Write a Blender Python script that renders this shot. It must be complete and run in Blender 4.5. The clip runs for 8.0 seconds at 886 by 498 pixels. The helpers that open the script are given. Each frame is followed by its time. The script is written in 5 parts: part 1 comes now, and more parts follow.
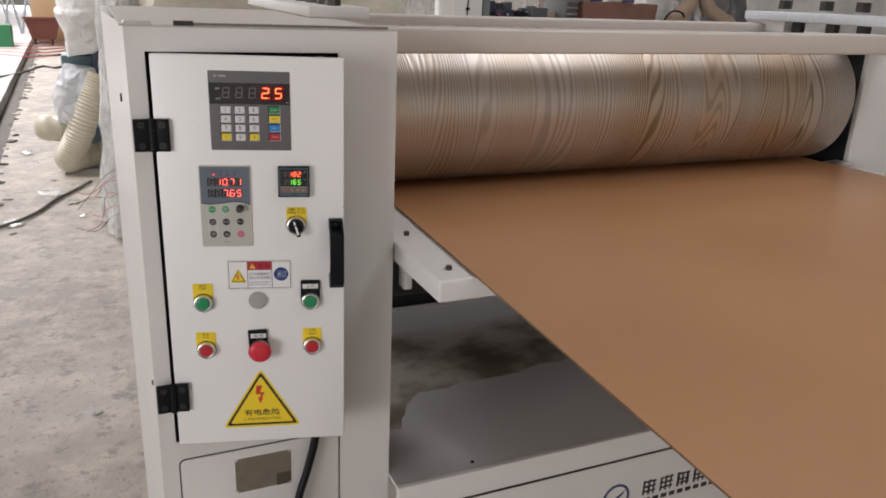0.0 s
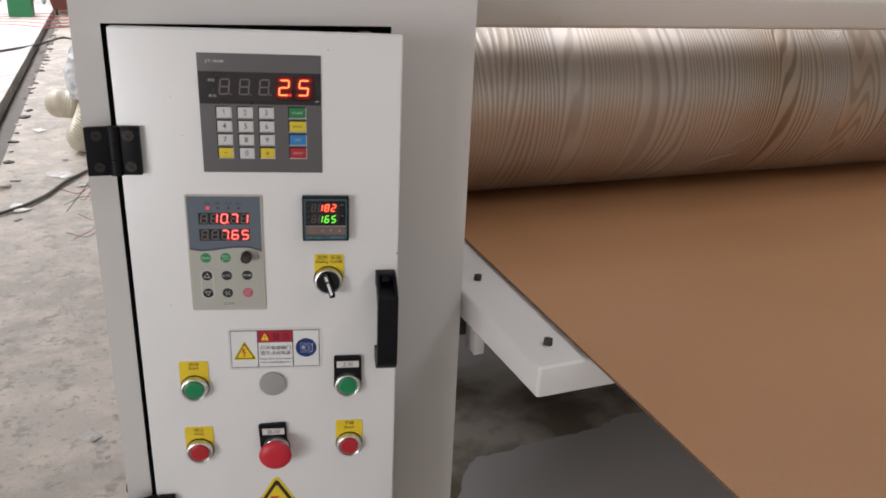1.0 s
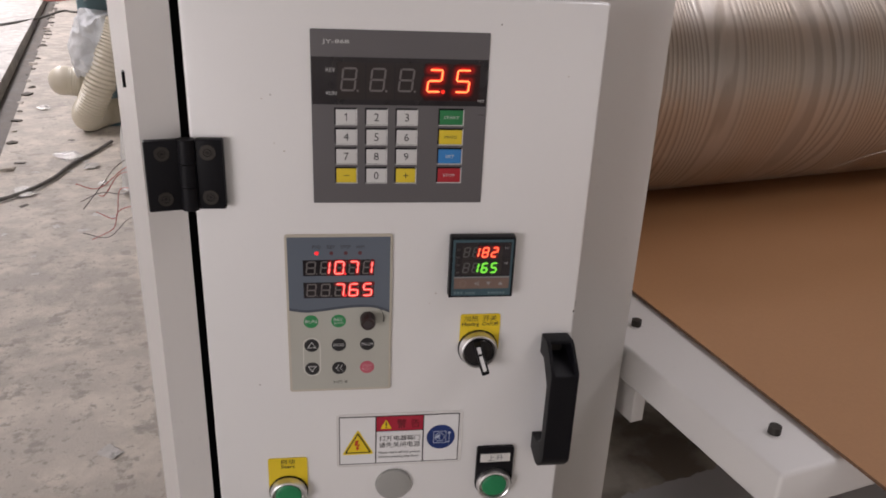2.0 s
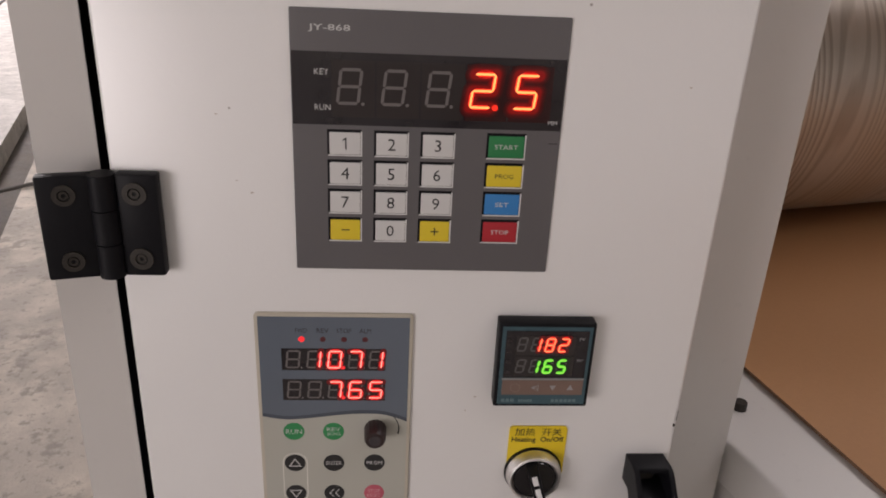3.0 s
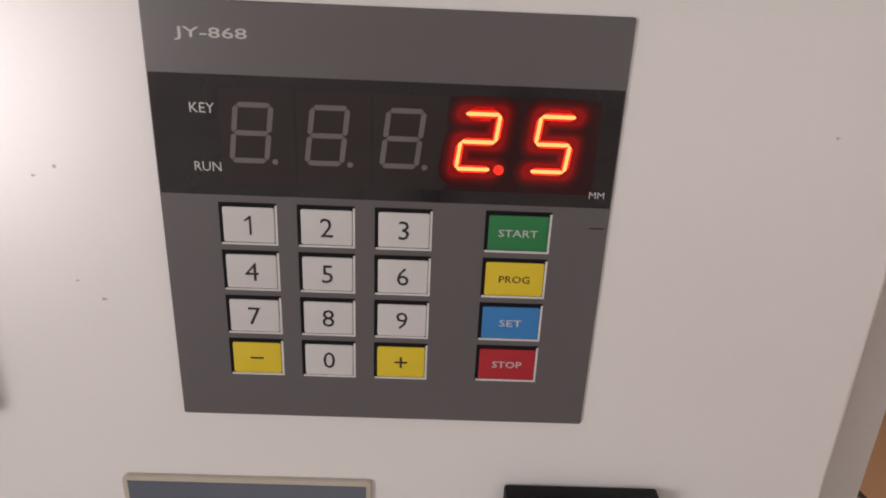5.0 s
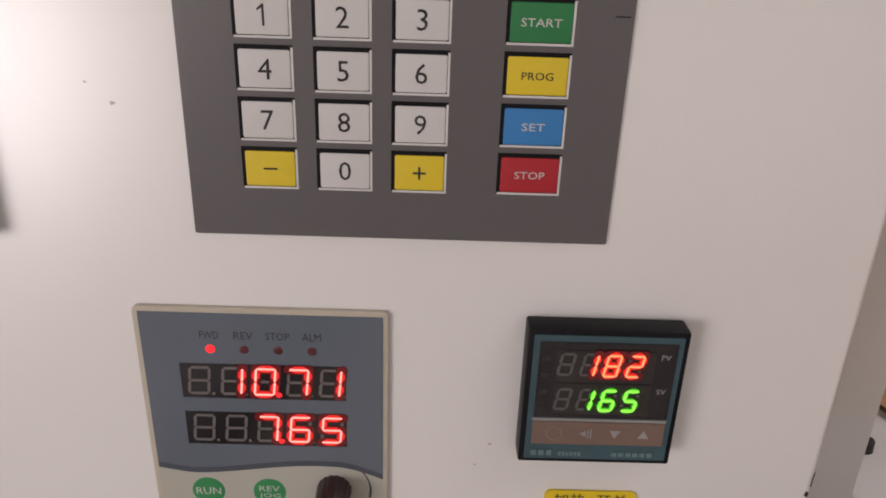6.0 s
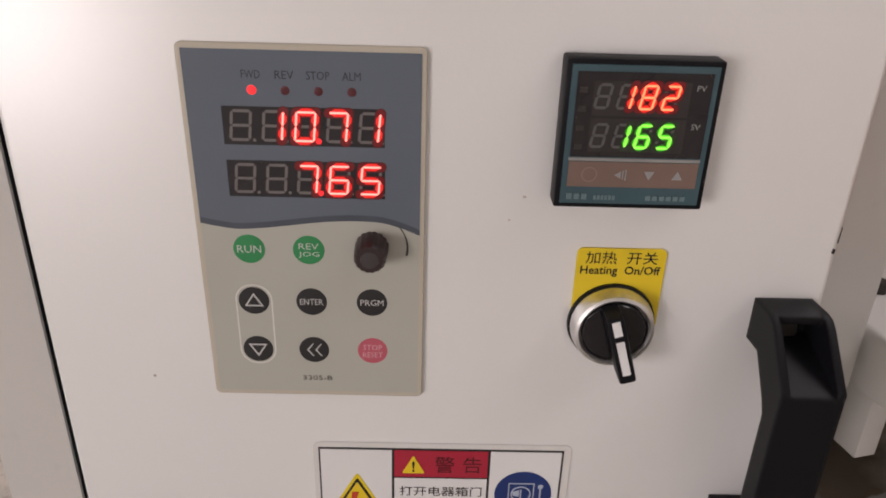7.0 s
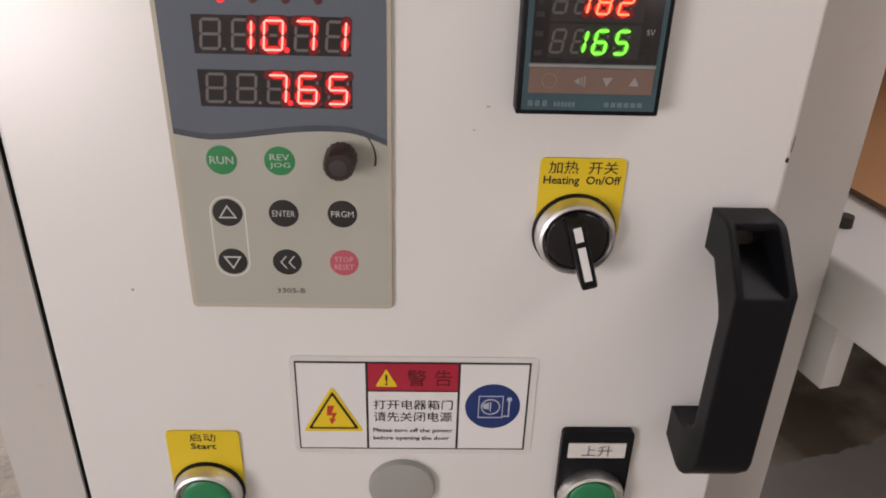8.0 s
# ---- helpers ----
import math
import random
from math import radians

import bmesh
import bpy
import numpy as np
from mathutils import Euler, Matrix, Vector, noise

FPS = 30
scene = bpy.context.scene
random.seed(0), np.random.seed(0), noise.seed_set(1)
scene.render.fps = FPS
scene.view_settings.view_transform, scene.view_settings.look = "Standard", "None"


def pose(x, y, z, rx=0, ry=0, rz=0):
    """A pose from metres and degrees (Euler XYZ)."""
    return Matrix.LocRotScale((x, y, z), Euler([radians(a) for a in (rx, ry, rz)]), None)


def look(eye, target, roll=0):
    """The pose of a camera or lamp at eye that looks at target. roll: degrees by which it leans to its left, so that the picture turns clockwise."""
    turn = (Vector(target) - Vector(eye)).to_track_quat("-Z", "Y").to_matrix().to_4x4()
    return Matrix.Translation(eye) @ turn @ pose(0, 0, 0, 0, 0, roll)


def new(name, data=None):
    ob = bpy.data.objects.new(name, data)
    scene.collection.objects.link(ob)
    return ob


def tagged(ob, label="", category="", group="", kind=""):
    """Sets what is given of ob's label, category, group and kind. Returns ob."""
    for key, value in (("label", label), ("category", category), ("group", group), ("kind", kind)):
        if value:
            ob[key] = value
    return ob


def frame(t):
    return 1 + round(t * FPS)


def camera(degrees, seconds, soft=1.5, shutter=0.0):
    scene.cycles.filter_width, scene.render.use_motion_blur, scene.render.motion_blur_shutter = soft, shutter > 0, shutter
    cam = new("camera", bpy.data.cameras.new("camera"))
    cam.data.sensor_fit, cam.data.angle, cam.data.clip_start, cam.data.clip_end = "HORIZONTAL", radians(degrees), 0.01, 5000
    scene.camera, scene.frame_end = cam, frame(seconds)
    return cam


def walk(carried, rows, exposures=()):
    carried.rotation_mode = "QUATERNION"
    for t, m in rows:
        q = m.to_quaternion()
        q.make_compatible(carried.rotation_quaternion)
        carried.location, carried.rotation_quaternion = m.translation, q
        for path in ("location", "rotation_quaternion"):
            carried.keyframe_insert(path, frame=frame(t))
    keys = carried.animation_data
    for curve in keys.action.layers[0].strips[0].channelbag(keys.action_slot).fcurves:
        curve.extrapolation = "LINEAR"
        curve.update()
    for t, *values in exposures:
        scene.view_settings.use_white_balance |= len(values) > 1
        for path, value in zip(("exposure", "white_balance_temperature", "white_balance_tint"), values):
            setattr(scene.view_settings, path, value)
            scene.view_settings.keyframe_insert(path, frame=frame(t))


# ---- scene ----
cam = camera(60.24, 8.0, soft=1.8)
ROWS = [
    (0.0, -0.0726, -1.2135, 1.4726, 71.46, -2.31, -23.66),
    (0.1, -0.0440, -1.1634, 1.4766, 71.25, -2.36, -23.35),
    (0.2, -0.0140, -1.1033, 1.4801, 71.00, -2.41, -23.08),
    (0.3, 0.0003, -1.0586, 1.4807, 70.63, -2.57, -22.97),
    (0.4, 0.0110, -1.0185, 1.4772, 70.27, -2.56, -22.80),
    (0.5, 0.0224, -1.0003, 1.4704, 70.35, -2.49, -22.31),
    (1.0, 0.0104, -0.8151, 1.4419, 69.45, -2.40, -21.88),
    (1.2, -0.0065, -0.7461, 1.4501, 68.60, -2.47, -22.16),
    (1.5, -0.0325, -0.6358, 1.4365, 68.32, -2.18, -22.00),
    (1.7, -0.0421, -0.5891, 1.4250, 68.06, -2.23, -22.11),
    (3.0, 0.0320, -0.3605, 1.3888, 66.39, -2.64, -17.96),
    (3.5, 0.0641, -0.2783, 1.3861, 66.22, -2.79, -16.65),
    (4.0, 0.0813, -0.2367, 1.3784, 66.04, -2.67, -15.76),
    (5.5, 0.0943, -0.2321, 1.3646, 66.35, -2.23, -14.83),
    (6.0, 0.0884, -0.2455, 1.3199, 66.35, -1.88, -14.67),
    (6.5, 0.0784, -0.2566, 1.2819, 64.74, -1.70, -14.63),
    (7.0, 0.0701, -0.2751, 1.2567, 64.10, -1.55, -14.88),
    (7.5, 0.0701, -0.2885, 1.2431, 63.58, -1.32, -15.34),
    (8.0, 0.0735, -0.2954, 1.2388, 62.59, -1.53, -15.69),
]
EXPOSURES = [(0.0, -0.57, 6400, 15), (1.0, -0.61, 6300, 14), (1.5, -0.78, 6400, 17), (3.0, -0.90, 6750, 21), (3.5, -0.91, 6800, 20), (4.2, -0.77, 6800, 20), (5.5, -0.70, 6800, 22), (7.0, -0.58, 6800, 21), (8.0, -0.54, 6800, 20)]
walk(cam, [(t, pose(x, y, z, rx, ry, rz)) for t, x, y, z, rx, ry, rz in ROWS], EXPOSURES)

# ---- world and light ----
world = bpy.data.worlds.new("sky")
scene.world = world
world.use_nodes = True
sky = world.node_tree.nodes.new("ShaderNodeTexSky")
sky.sky_type, sky.sun_disc, sky.sun_elevation, sky.sun_rotation = "NISHITA", False, radians(50), radians(-110)
backing = world.node_tree.nodes["Background"]
backing.inputs["Strength"].default_value = 0.12
world.node_tree.links.new(sky.outputs["Color"], backing.inputs["Color"])


def area_lamp(name, place, target, width, height, watts, colour):
    data = bpy.data.lights.new(name, "AREA")
    data.shape, data.size, data.size_y, data.energy, data.color = "RECTANGLE", width, height, watts, colour
    ob = new(name, data)
    ob.matrix_world = look(place, target)
    return tagged(ob, kind="structure")


DAY = (1.0, 0.985, 0.97)
# The roof is out of view; its skylight lamps are added for overhead daylight.
area_lamp("skylight_aisle", (-3.0, 15.0, 5.38), (-3.0, 15.0, 0), 1.6, 21.0, 2500, DAY)
area_lamp("skylight_bay", (3.2, -0.8, 5.38), (3.2, -0.8, 0), 1.6, 6.0, 215, DAY)
# Unseen lamps at solid walls, added for light from the left and south.
area_lamp("fill_light_west", (-6.35, -4.1, 1.35), (0, -4.1, 1.35), 3.6, 2.6, 420, DAY)
area_lamp("fill_light_south", (2.6, -6.95, 1.4), (2.6, 0, 1.4), 5.0, 2.6, 32, DAY)
area_lamp("gate_light", (-3.0, 43.6, 2.2), (-3.0, 0, 1.0), 7.0, 4.0, 1700, DAY)


# ---- materials ----
def nodes_of(name):
    m = bpy.data.materials.new(name)
    m.use_nodes = True
    nt = m.node_tree
    return m, nt, nt.nodes["Principled BSDF"]


def add(nt, kind, **values):
    n = nt.nodes.new(kind)
    for k, v in values.items():
        n.inputs[k].default_value = v
    return n


def mixed(nt, fac, a, b):
    n = nt.nodes.new("ShaderNodeMix")
    n.data_type = "RGBA"
    for sock, v in ((n.inputs[0], fac), (n.inputs[6], a), (n.inputs[7], b)):
        if isinstance(v, (tuple, float, int)):
            sock.default_value = v
        else:
            nt.links.new(v, sock)
    return n.outputs[2]


def spread(nt, value, a, b, lo=0.0, hi=1.0):
    n = add(nt, "ShaderNodeMapRange")
    nt.links.new(value, n.inputs[0])
    for i, v in zip((1, 2, 3, 4), (a, b, lo, hi)):
        n.inputs[i].default_value = v
    return n.outputs[0]


def noisy(nt, scale, detail=3.0, rough=0.55, vector=None):
    n = add(nt, "ShaderNodeTexNoise", Scale=scale, Detail=detail, Roughness=rough)
    if vector is None:
        vector = add(nt, "ShaderNodeTexCoord").outputs["Object"]
    nt.links.new(vector, n.inputs["Vector"])
    return n.outputs[0]


def bumped(nt, bsdf, height, strength, distance):
    b = add(nt, "ShaderNodeBump", Strength=strength, Distance=distance)
    nt.links.new(height, b.inputs["Height"])
    nt.links.new(b.outputs[0], bsdf.inputs["Normal"])


def rgb(c):
    return (*c, 1.0)


def painted(name, colour, rough=0.4, grain=900.0, relief=0.0001, dirt=(0.45, 0.42, 0.38), amount=0.12, metal=0.0, scale=5.0, coat=0.0):
    """Paint or plastic: fine relief, faint grime in two sizes, and specks."""
    m, nt, b = nodes_of(name)
    big = spread(nt, noisy(nt, scale, 1), 0.35, 0.9)
    small = spread(nt, noisy(nt, scale * 24, 2), 0.68, 0.76)
    worn = tuple(c * d / 0.5 for c, d in zip(colour, dirt))
    scaled = nt.nodes.new("ShaderNodeMath")
    scaled.operation = "MULTIPLY"
    scaled.inputs[1].default_value = amount
    nt.links.new(big, scaled.inputs[0])
    base = mixed(nt, scaled.outputs[0], rgb(colour), rgb(worn))
    specks = nt.nodes.new("ShaderNodeMath")
    specks.operation = "MULTIPLY"
    specks.inputs[1].default_value = amount * 0.8
    nt.links.new(small, specks.inputs[0])
    base = mixed(nt, specks.outputs[0], base, rgb(tuple(c * 0.55 for c in colour)))
    nt.links.new(base, b.inputs["Base Color"])
    nt.links.new(spread(nt, noisy(nt, scale * 3, 1), 0.2, 0.8, rough * 0.92, min(1.0, rough * 1.08)), b.inputs["Roughness"])
    b.inputs["Metallic"].default_value = metal
    b.inputs["Coat Weight"].default_value = coat
    if relief:
        bumped(nt, b, noisy(nt, grain, 2), 0.35, relief)
    return m


def plain(name, colour, rough=0.5, metal=0.0, coat=0.0):
    m, nt, b = nodes_of(name)
    tone = spread(nt, noisy(nt, 60.0, 3), 0.3, 0.7)
    nt.links.new(mixed(nt, tone, rgb(tuple(c * 0.92 for c in colour)), rgb(tuple(min(1.0, c * 1.06) for c in colour))), b.inputs["Base Color"])
    b.inputs["Roughness"].default_value, b.inputs["Metallic"].default_value = rough, metal
    b.inputs["Coat Weight"].default_value = coat
    return m


def glowing(name, colour, strength, body=(0.3, 0.02, 0.01)):
    m, nt, b = nodes_of(name)
    b.inputs["Base Color"].default_value = rgb(body)
    b.inputs["Emission Color"].default_value = rgb(colour)
    b.inputs["Emission Strength"].default_value = strength
    return m


def concrete(name, colour, cracks=True):
    m, nt, b = nodes_of(name)
    co = add(nt, "ShaderNodeTexCoord").outputs["Object"]
    big, mid, fine = noisy(nt, 0.9, 6, 0.6, co), noisy(nt, 6.0, 6, 0.65, co), noisy(nt, 34.0, 5, 0.65, co)
    flake = noisy(nt, 9.0, 8, 0.7, co)
    base = mixed(nt, spread(nt, big, 0.35, 0.7), rgb(colour), rgb(tuple(c * 0.58 for c in colour)))
    base = mixed(nt, spread(nt, mid, 0.44, 0.66, 0.0, 0.75), base, rgb(tuple(c * 1.4 for c in colour)))
    base = mixed(nt, spread(nt, flake, 0.55, 0.62, 0.0, 0.75), base, rgb(tuple(c * 0.58 for c in colour)))
    base = mixed(nt, spread(nt, fine, 0.57, 0.66, 0.0, 0.6), base, rgb(tuple(c * 0.45 for c in colour)))
    nt.links.new(base, b.inputs["Base Color"])
    nt.links.new(spread(nt, mid, 0.3, 0.7, 0.55, 0.85), b.inputs["Roughness"])
    bumped(nt, b, flake, 0.8, 0.02)
    return m


def grain_roller(name):
    """Engraved steel drum: wood-grain contour lines running round it, with dirt in the lines."""
    m, nt, b = nodes_of(name)
    co = add(nt, "ShaderNodeTexCoord").outputs["Object"]
    sep = add(nt, "ShaderNodeSeparateXYZ")
    nt.links.new(co, sep.inputs[0])
    turn = nt.nodes.new("ShaderNodeMath")
    turn.operation = "ARCTAN2"
    nt.links.new(sep.outputs[1], turn.inputs[0])
    nt.links.new(sep.outputs[2], turn.inputs[1])
    stretched = add(nt, "ShaderNodeCombineXYZ")

    def times(sock, k):
        n = nt.nodes.new("ShaderNodeMath")
        n.operation = "MULTIPLY"
        nt.links.new(sock, n.inputs[0])
        n.inputs[1].default_value = k
        return n.outputs[0]

    def plus(a, c):
        n = nt.nodes.new("ShaderNodeMath")
        nt.links.new(a, n.inputs[0])
        nt.links.new(c, n.inputs[1])
        return n.outputs[0]

    nt.links.new(sep.outputs[0], stretched.inputs[0])
    nt.links.new(times(turn.outputs[0], 0.024), stretched.inputs[1])
    field = noisy(nt, 8.0, 1.6, 0.35, stretched.outputs[0])
    wave = plus(times(field, 150.0), times(sep.outputs[0], 640.0))
    sine = nt.nodes.new("ShaderNodeMath")
    sine.operation = "SINE"
    nt.links.new(wave, sine.inputs[0])
    streak = add(nt, "ShaderNodeCombineXYZ")
    nt.links.new(sep.outputs[0], streak.inputs[0])
    nt.links.new(times(turn.outputs[0], 0.012), streak.inputs[1])
    pores = noisy(nt, 420.0, 2, 0.5, streak.outputs[0])
    lines = spread(nt, sine.outputs[0], -0.7, 0.8)
    worn = nt.nodes.new("ShaderNodeMath")
    worn.operation = "MULTIPLY"
    nt.links.new(lines, worn.inputs[0])
    nt.links.new(spread(nt, noisy(nt, 4.0, 2, 0.5, stretched.outputs[0]), 0.38, 0.6, 0.25, 1.0), worn.inputs[1])
    depth = plus(times(worn.outputs[0], 1.0), times(pores, 0.35))
    patches = spread(nt, noisy(nt, 3.5, 5, 0.6, stretched.outputs[0]), 0.4, 0.62)
    steel = mixed(nt, patches, rgb((0.60, 0.56, 0.51)), rgb((0.54, 0.43, 0.32)))
    inked = nt.nodes.new("ShaderNodeMath")
    inked.operation = "MULTIPLY"
    nt.links.new(spread(nt, lines, 0.0, 0.45, 0.72, 0.0), inked.inputs[0])
    nt.links.new(spread(nt, noisy(nt, 2.4, 3, 0.5, stretched.outputs[0]), 0.35, 0.6), inked.inputs[1])
    nt.links.new(mixed(nt, inked.outputs[0], steel, rgb((0.17, 0.115, 0.07))), b.inputs["Base Color"])
    b.inputs["Metallic"].default_value = 0.85
    nt.links.new(spread(nt, pores, 0.3, 0.7, 0.36, 0.52), b.inputs["Roughness"])
    bumped(nt, b, depth, 0.7, 0.0006)
    return m


def banded_deck(name):
    """Grey paint with a cloudy beige and brown band behind a hard irregular rim, paler at the back."""
    m, nt, b = nodes_of(name)
    co = add(nt, "ShaderNodeTexCoord").outputs["Object"]
    sep = add(nt, "ShaderNodeSeparateXYZ")
    nt.links.new(co, sep.inputs[0])
    edge = noisy(nt, 5.0, 5, 0.55, co)
    where = nt.nodes.new("ShaderNodeMath")
    where.operation = "MULTIPLY_ADD"
    nt.links.new(edge, where.inputs[0])
    where.inputs[1].default_value = 0.16
    nt.links.new(sep.outputs[1], where.inputs[2])
    # The band reaches further forward at the left.
    lobe = spread(nt, sep.outputs[0], -0.54, -0.44, 0.17, 0.0)
    reach = nt.nodes.new("ShaderNodeMath")
    nt.links.new(where.outputs[0], reach.inputs[0])
    nt.links.new(lobe, reach.inputs[1])
    band = spread(nt, reach.outputs[0], -0.069, -0.066)
    clouds = noisy(nt, 7.0, 5, 0.55, co)
    # Cloudy beige and brown of the band.
    dust = mixed(nt, spread(nt, clouds, 0.42, 0.60), rgb((0.56, 0.52, 0.45)), rgb((0.24, 0.20, 0.155)))
    dust = mixed(nt, spread(nt, where.outputs[0], 0.17, 0.25), dust, rgb((0.80, 0.78, 0.76)))
    nt.links.new(mixed(nt, band, rgb((0.60, 0.59, 0.59)), dust), b.inputs["Base Color"])
    nt.links.new(spread(nt, clouds, 0.3, 0.7, 0.3, 0.55), b.inputs["Roughness"])
    bumped(nt, b, noisy(nt, 250.0, 2, 0.5, co), 0.2, 0.0004)
    return m


def film_plastic(name, tint=(0.86, 0.88, 0.9), alpha=0.75):
    m, nt, b = nodes_of(name)
    b.inputs["Base Color"].default_value = rgb(tint)
    b.inputs["Roughness"].default_value = 0.25
    nt.links.new(spread(nt, noisy(nt, 7.0, 5), 0.3, 0.75, alpha * 0.8, 1.0), b.inputs["Alpha"])
    bumped(nt, b, noisy(nt, 14.0, 6), 0.8, 0.03)
    return m


WHITE = painted("white_enamel", (0.665, 0.648, 0.625), 0.34, 700.0, 0.0002, amount=0.10)
DOOR_WHITE = painted("door_enamel", (0.77, 0.765, 0.755), 0.30, 420.0, 0.0002, amount=0.03, scale=9.0, coat=1.0)
DOOR_WHITE.node_tree.nodes["Principled BSDF"].inputs["Coat Roughness"].default_value = 0.33
DOOR_WHITE.node_tree.nodes["Principled BSDF"].inputs["Coat IOR"].default_value = 1.7


def add_specks(m, scale, colour):
    """Sparse small chips and dirt specks with hard edges."""
    nt, b = m.node_tree, m.node_tree.nodes["Principled BSDF"]
    cells = nt.nodes.new("ShaderNodeTexVoronoi")
    cells.inputs["Scale"].default_value = scale
    nt.links.new(nt.nodes.new("ShaderNodeTexCoord").outputs["Object"], cells.inputs["Vector"])
    dot = spread(nt, cells.outputs["Distance"], 0.018, 0.034, 1.0, 0.0)
    pick = spread(nt, cells.outputs["Color"], 0.70, 0.72, 0.0, 0.75)
    both = nt.nodes.new("ShaderNodeMath")
    both.operation = "MULTIPLY"
    nt.links.new(dot, both.inputs[0])
    nt.links.new(pick, both.inputs[1])
    before = b.inputs["Base Color"].links[0].from_socket
    nt.links.new(mixed(nt, both.outputs[0], before, rgb(colour)), b.inputs["Base Color"])


add_specks(DOOR_WHITE, 42.0, (0.16, 0.13, 0.10))
add_specks(WHITE, 30.0, (0.25, 0.20, 0.16))
LID_PAINT = painted("lid_enamel", (0.58, 0.54, 0.49), 0.42, 600.0, 0.0003, amount=0.25)
# Near-black that puts the shade of interiors and gaps into the colour.
SHADE_BLACK = plain("shade_black", (0.012, 0.012, 0.016), 0.6)
BLACK = painted("black_plastic", (0.008, 0.008, 0.010), 0.45, 1500.0, 0.00012, amount=0.3)
BLACK.node_tree.nodes["Principled BSDF"].inputs["Specular IOR Level"].default_value = 0.15
HANDLE_BLACK = painted("handle_black", (0.006, 0.006, 0.008), 0.42, 1500.0, 0.00012, amount=0.3)
HANDLE_BLACK.node_tree.nodes["Principled BSDF"].inputs["Specular IOR Level"].default_value = 0.2
soft_edge = HANDLE_BLACK.node_tree.nodes.new("ShaderNodeBevel")
soft_edge.samples = 4
soft_edge.inputs["Radius"].default_value = 0.0022
for node in HANDLE_BLACK.node_tree.nodes:
    if node.type == "BUMP":
        HANDLE_BLACK.node_tree.links.new(soft_edge.outputs[0], node.inputs["Normal"])
BLACK_GLOSS = plain("black_gloss", (0.012, 0.011, 0.013), 0.12)
GUNMETAL = plain("bolt_steel", (0.05, 0.045, 0.04), 0.45, 0.6)
CHROME = plain("satin_chrome", (0.74, 0.73, 0.72), 0.36, 1.0)
ROLLER = grain_roller("engraved_steel")
DECK = banded_deck("banded_deck")
CONCRETE = concrete("concrete_floor", (0.45, 0.405, 0.35))
CONCRETE_PALE = concrete("concrete_slab", (0.52, 0.50, 0.47))
TRENCH = concrete("trench_dirt", (0.10, 0.085, 0.07))
WALL = concrete("wall_plaster", (0.55, 0.53, 0.48))
ROOF = painted("roof_sheet", (0.42, 0.42, 0.42), 0.6, 40.0, 0.001, amount=0.3, scale=0.7)
FILM = film_plastic("clear_film")
FILM_WHITE = film_plastic("milky_film", (0.84, 0.83, 0.80), 0.97)


def board_material(name):
    m, nt, b = nodes_of(name)
    co = add(nt, "ShaderNodeTexCoord").outputs["Object"]
    broad, fibre = noisy(nt, 1.6, 4, 0.5, co), noisy(nt, 320.0, 3, 0.6, co)
    base = mixed(nt, spread(nt, broad, 0.35, 0.65), rgb((0.43, 0.218, 0.098)), rgb((0.485, 0.256, 0.122)))
    base = mixed(nt, spread(nt, fibre, 0.35, 0.7, 0.0, 0.15), base, rgb((0.33, 0.165, 0.070)))
    nt.links.new(base, b.inputs["Base Color"])
    b.inputs["Roughness"].default_value = 0.36
    bumped(nt, b, fibre, 0.12, 0.0003)
    return m


BOARD = board_material("brown_fibreboard")
BOARD_EDGE = plain("board_edge", (0.14, 0.075, 0.04), 0.8)


# ---- mesh building ----
ORIGINS = {}
HERE = Matrix()  # the plot on which the next things are set down


def plot(x, y, old_x, old_y, k, height=None):
    """The space of a group of things, laid out round (old_x, old_y), set down at (x, y) in its true size."""
    return Matrix.Translation((x, y, 0)) @ Matrix.Diagonal((k, k, height or k, 1)) @ Matrix.Translation((-old_x, -old_y, 0))


def box(x0, x1, y0, y1, z0, z1, bevel=0.0, segments=2, into=None):
    bm = into or bmesh.new()
    made = bmesh.ops.create_cube(bm, size=1.0)["verts"]
    for v in made:
        v.co = Vector((x0 + (v.co.x + 0.5) * (x1 - x0), y0 + (v.co.y + 0.5) * (y1 - y0), z0 + (v.co.z + 0.5) * (z1 - z0)))
    if bevel:
        edges = list({e for v in made for e in v.link_edges})
        bmesh.ops.bevel(bm, geom=edges, offset=bevel, segments=segments, profile=0.5, affect="EDGES")
    return bm


def prism(points, y0, y1, into=None, bevel=0.0):
    """A solid from an outline in x and z, from y0 (front) to y1."""
    bm = into or bmesh.new()
    a = [bm.verts.new((x, y0, z)) for x, z in points]
    c = [bm.verts.new((x, y1, z)) for x, z in points]
    faces = [bm.faces.new(a), bm.faces.new(c[::-1])]
    n = len(points)
    for i in range(n):
        faces.append(bm.faces.new((a[i], c[i], c[(i + 1) % n], a[(i + 1) % n])))
    bmesh.ops.recalc_face_normals(bm, faces=faces)
    if bevel:
        bmesh.ops.bevel(bm, geom=list({e for v in a for e in v.link_edges if e.other_vert(v) in a}), offset=bevel, segments=2, profile=0.5, affect="EDGES")
    return bm


def prism_x(points, x0, x1, into=None):
    """A solid from an outline in y and z, from x0 to x1."""
    bm = into or bmesh.new()
    a = [bm.verts.new((x0, y, z)) for y, z in points]
    c = [bm.verts.new((x1, y, z)) for y, z in points]
    faces = [bm.faces.new(a), bm.faces.new(c[::-1])]
    n = len(points)
    for i in range(n):
        faces.append(bm.faces.new((a[i], c[i], c[(i + 1) % n], a[(i + 1) % n])))
    bmesh.ops.recalc_face_normals(bm, faces=faces)
    return bm


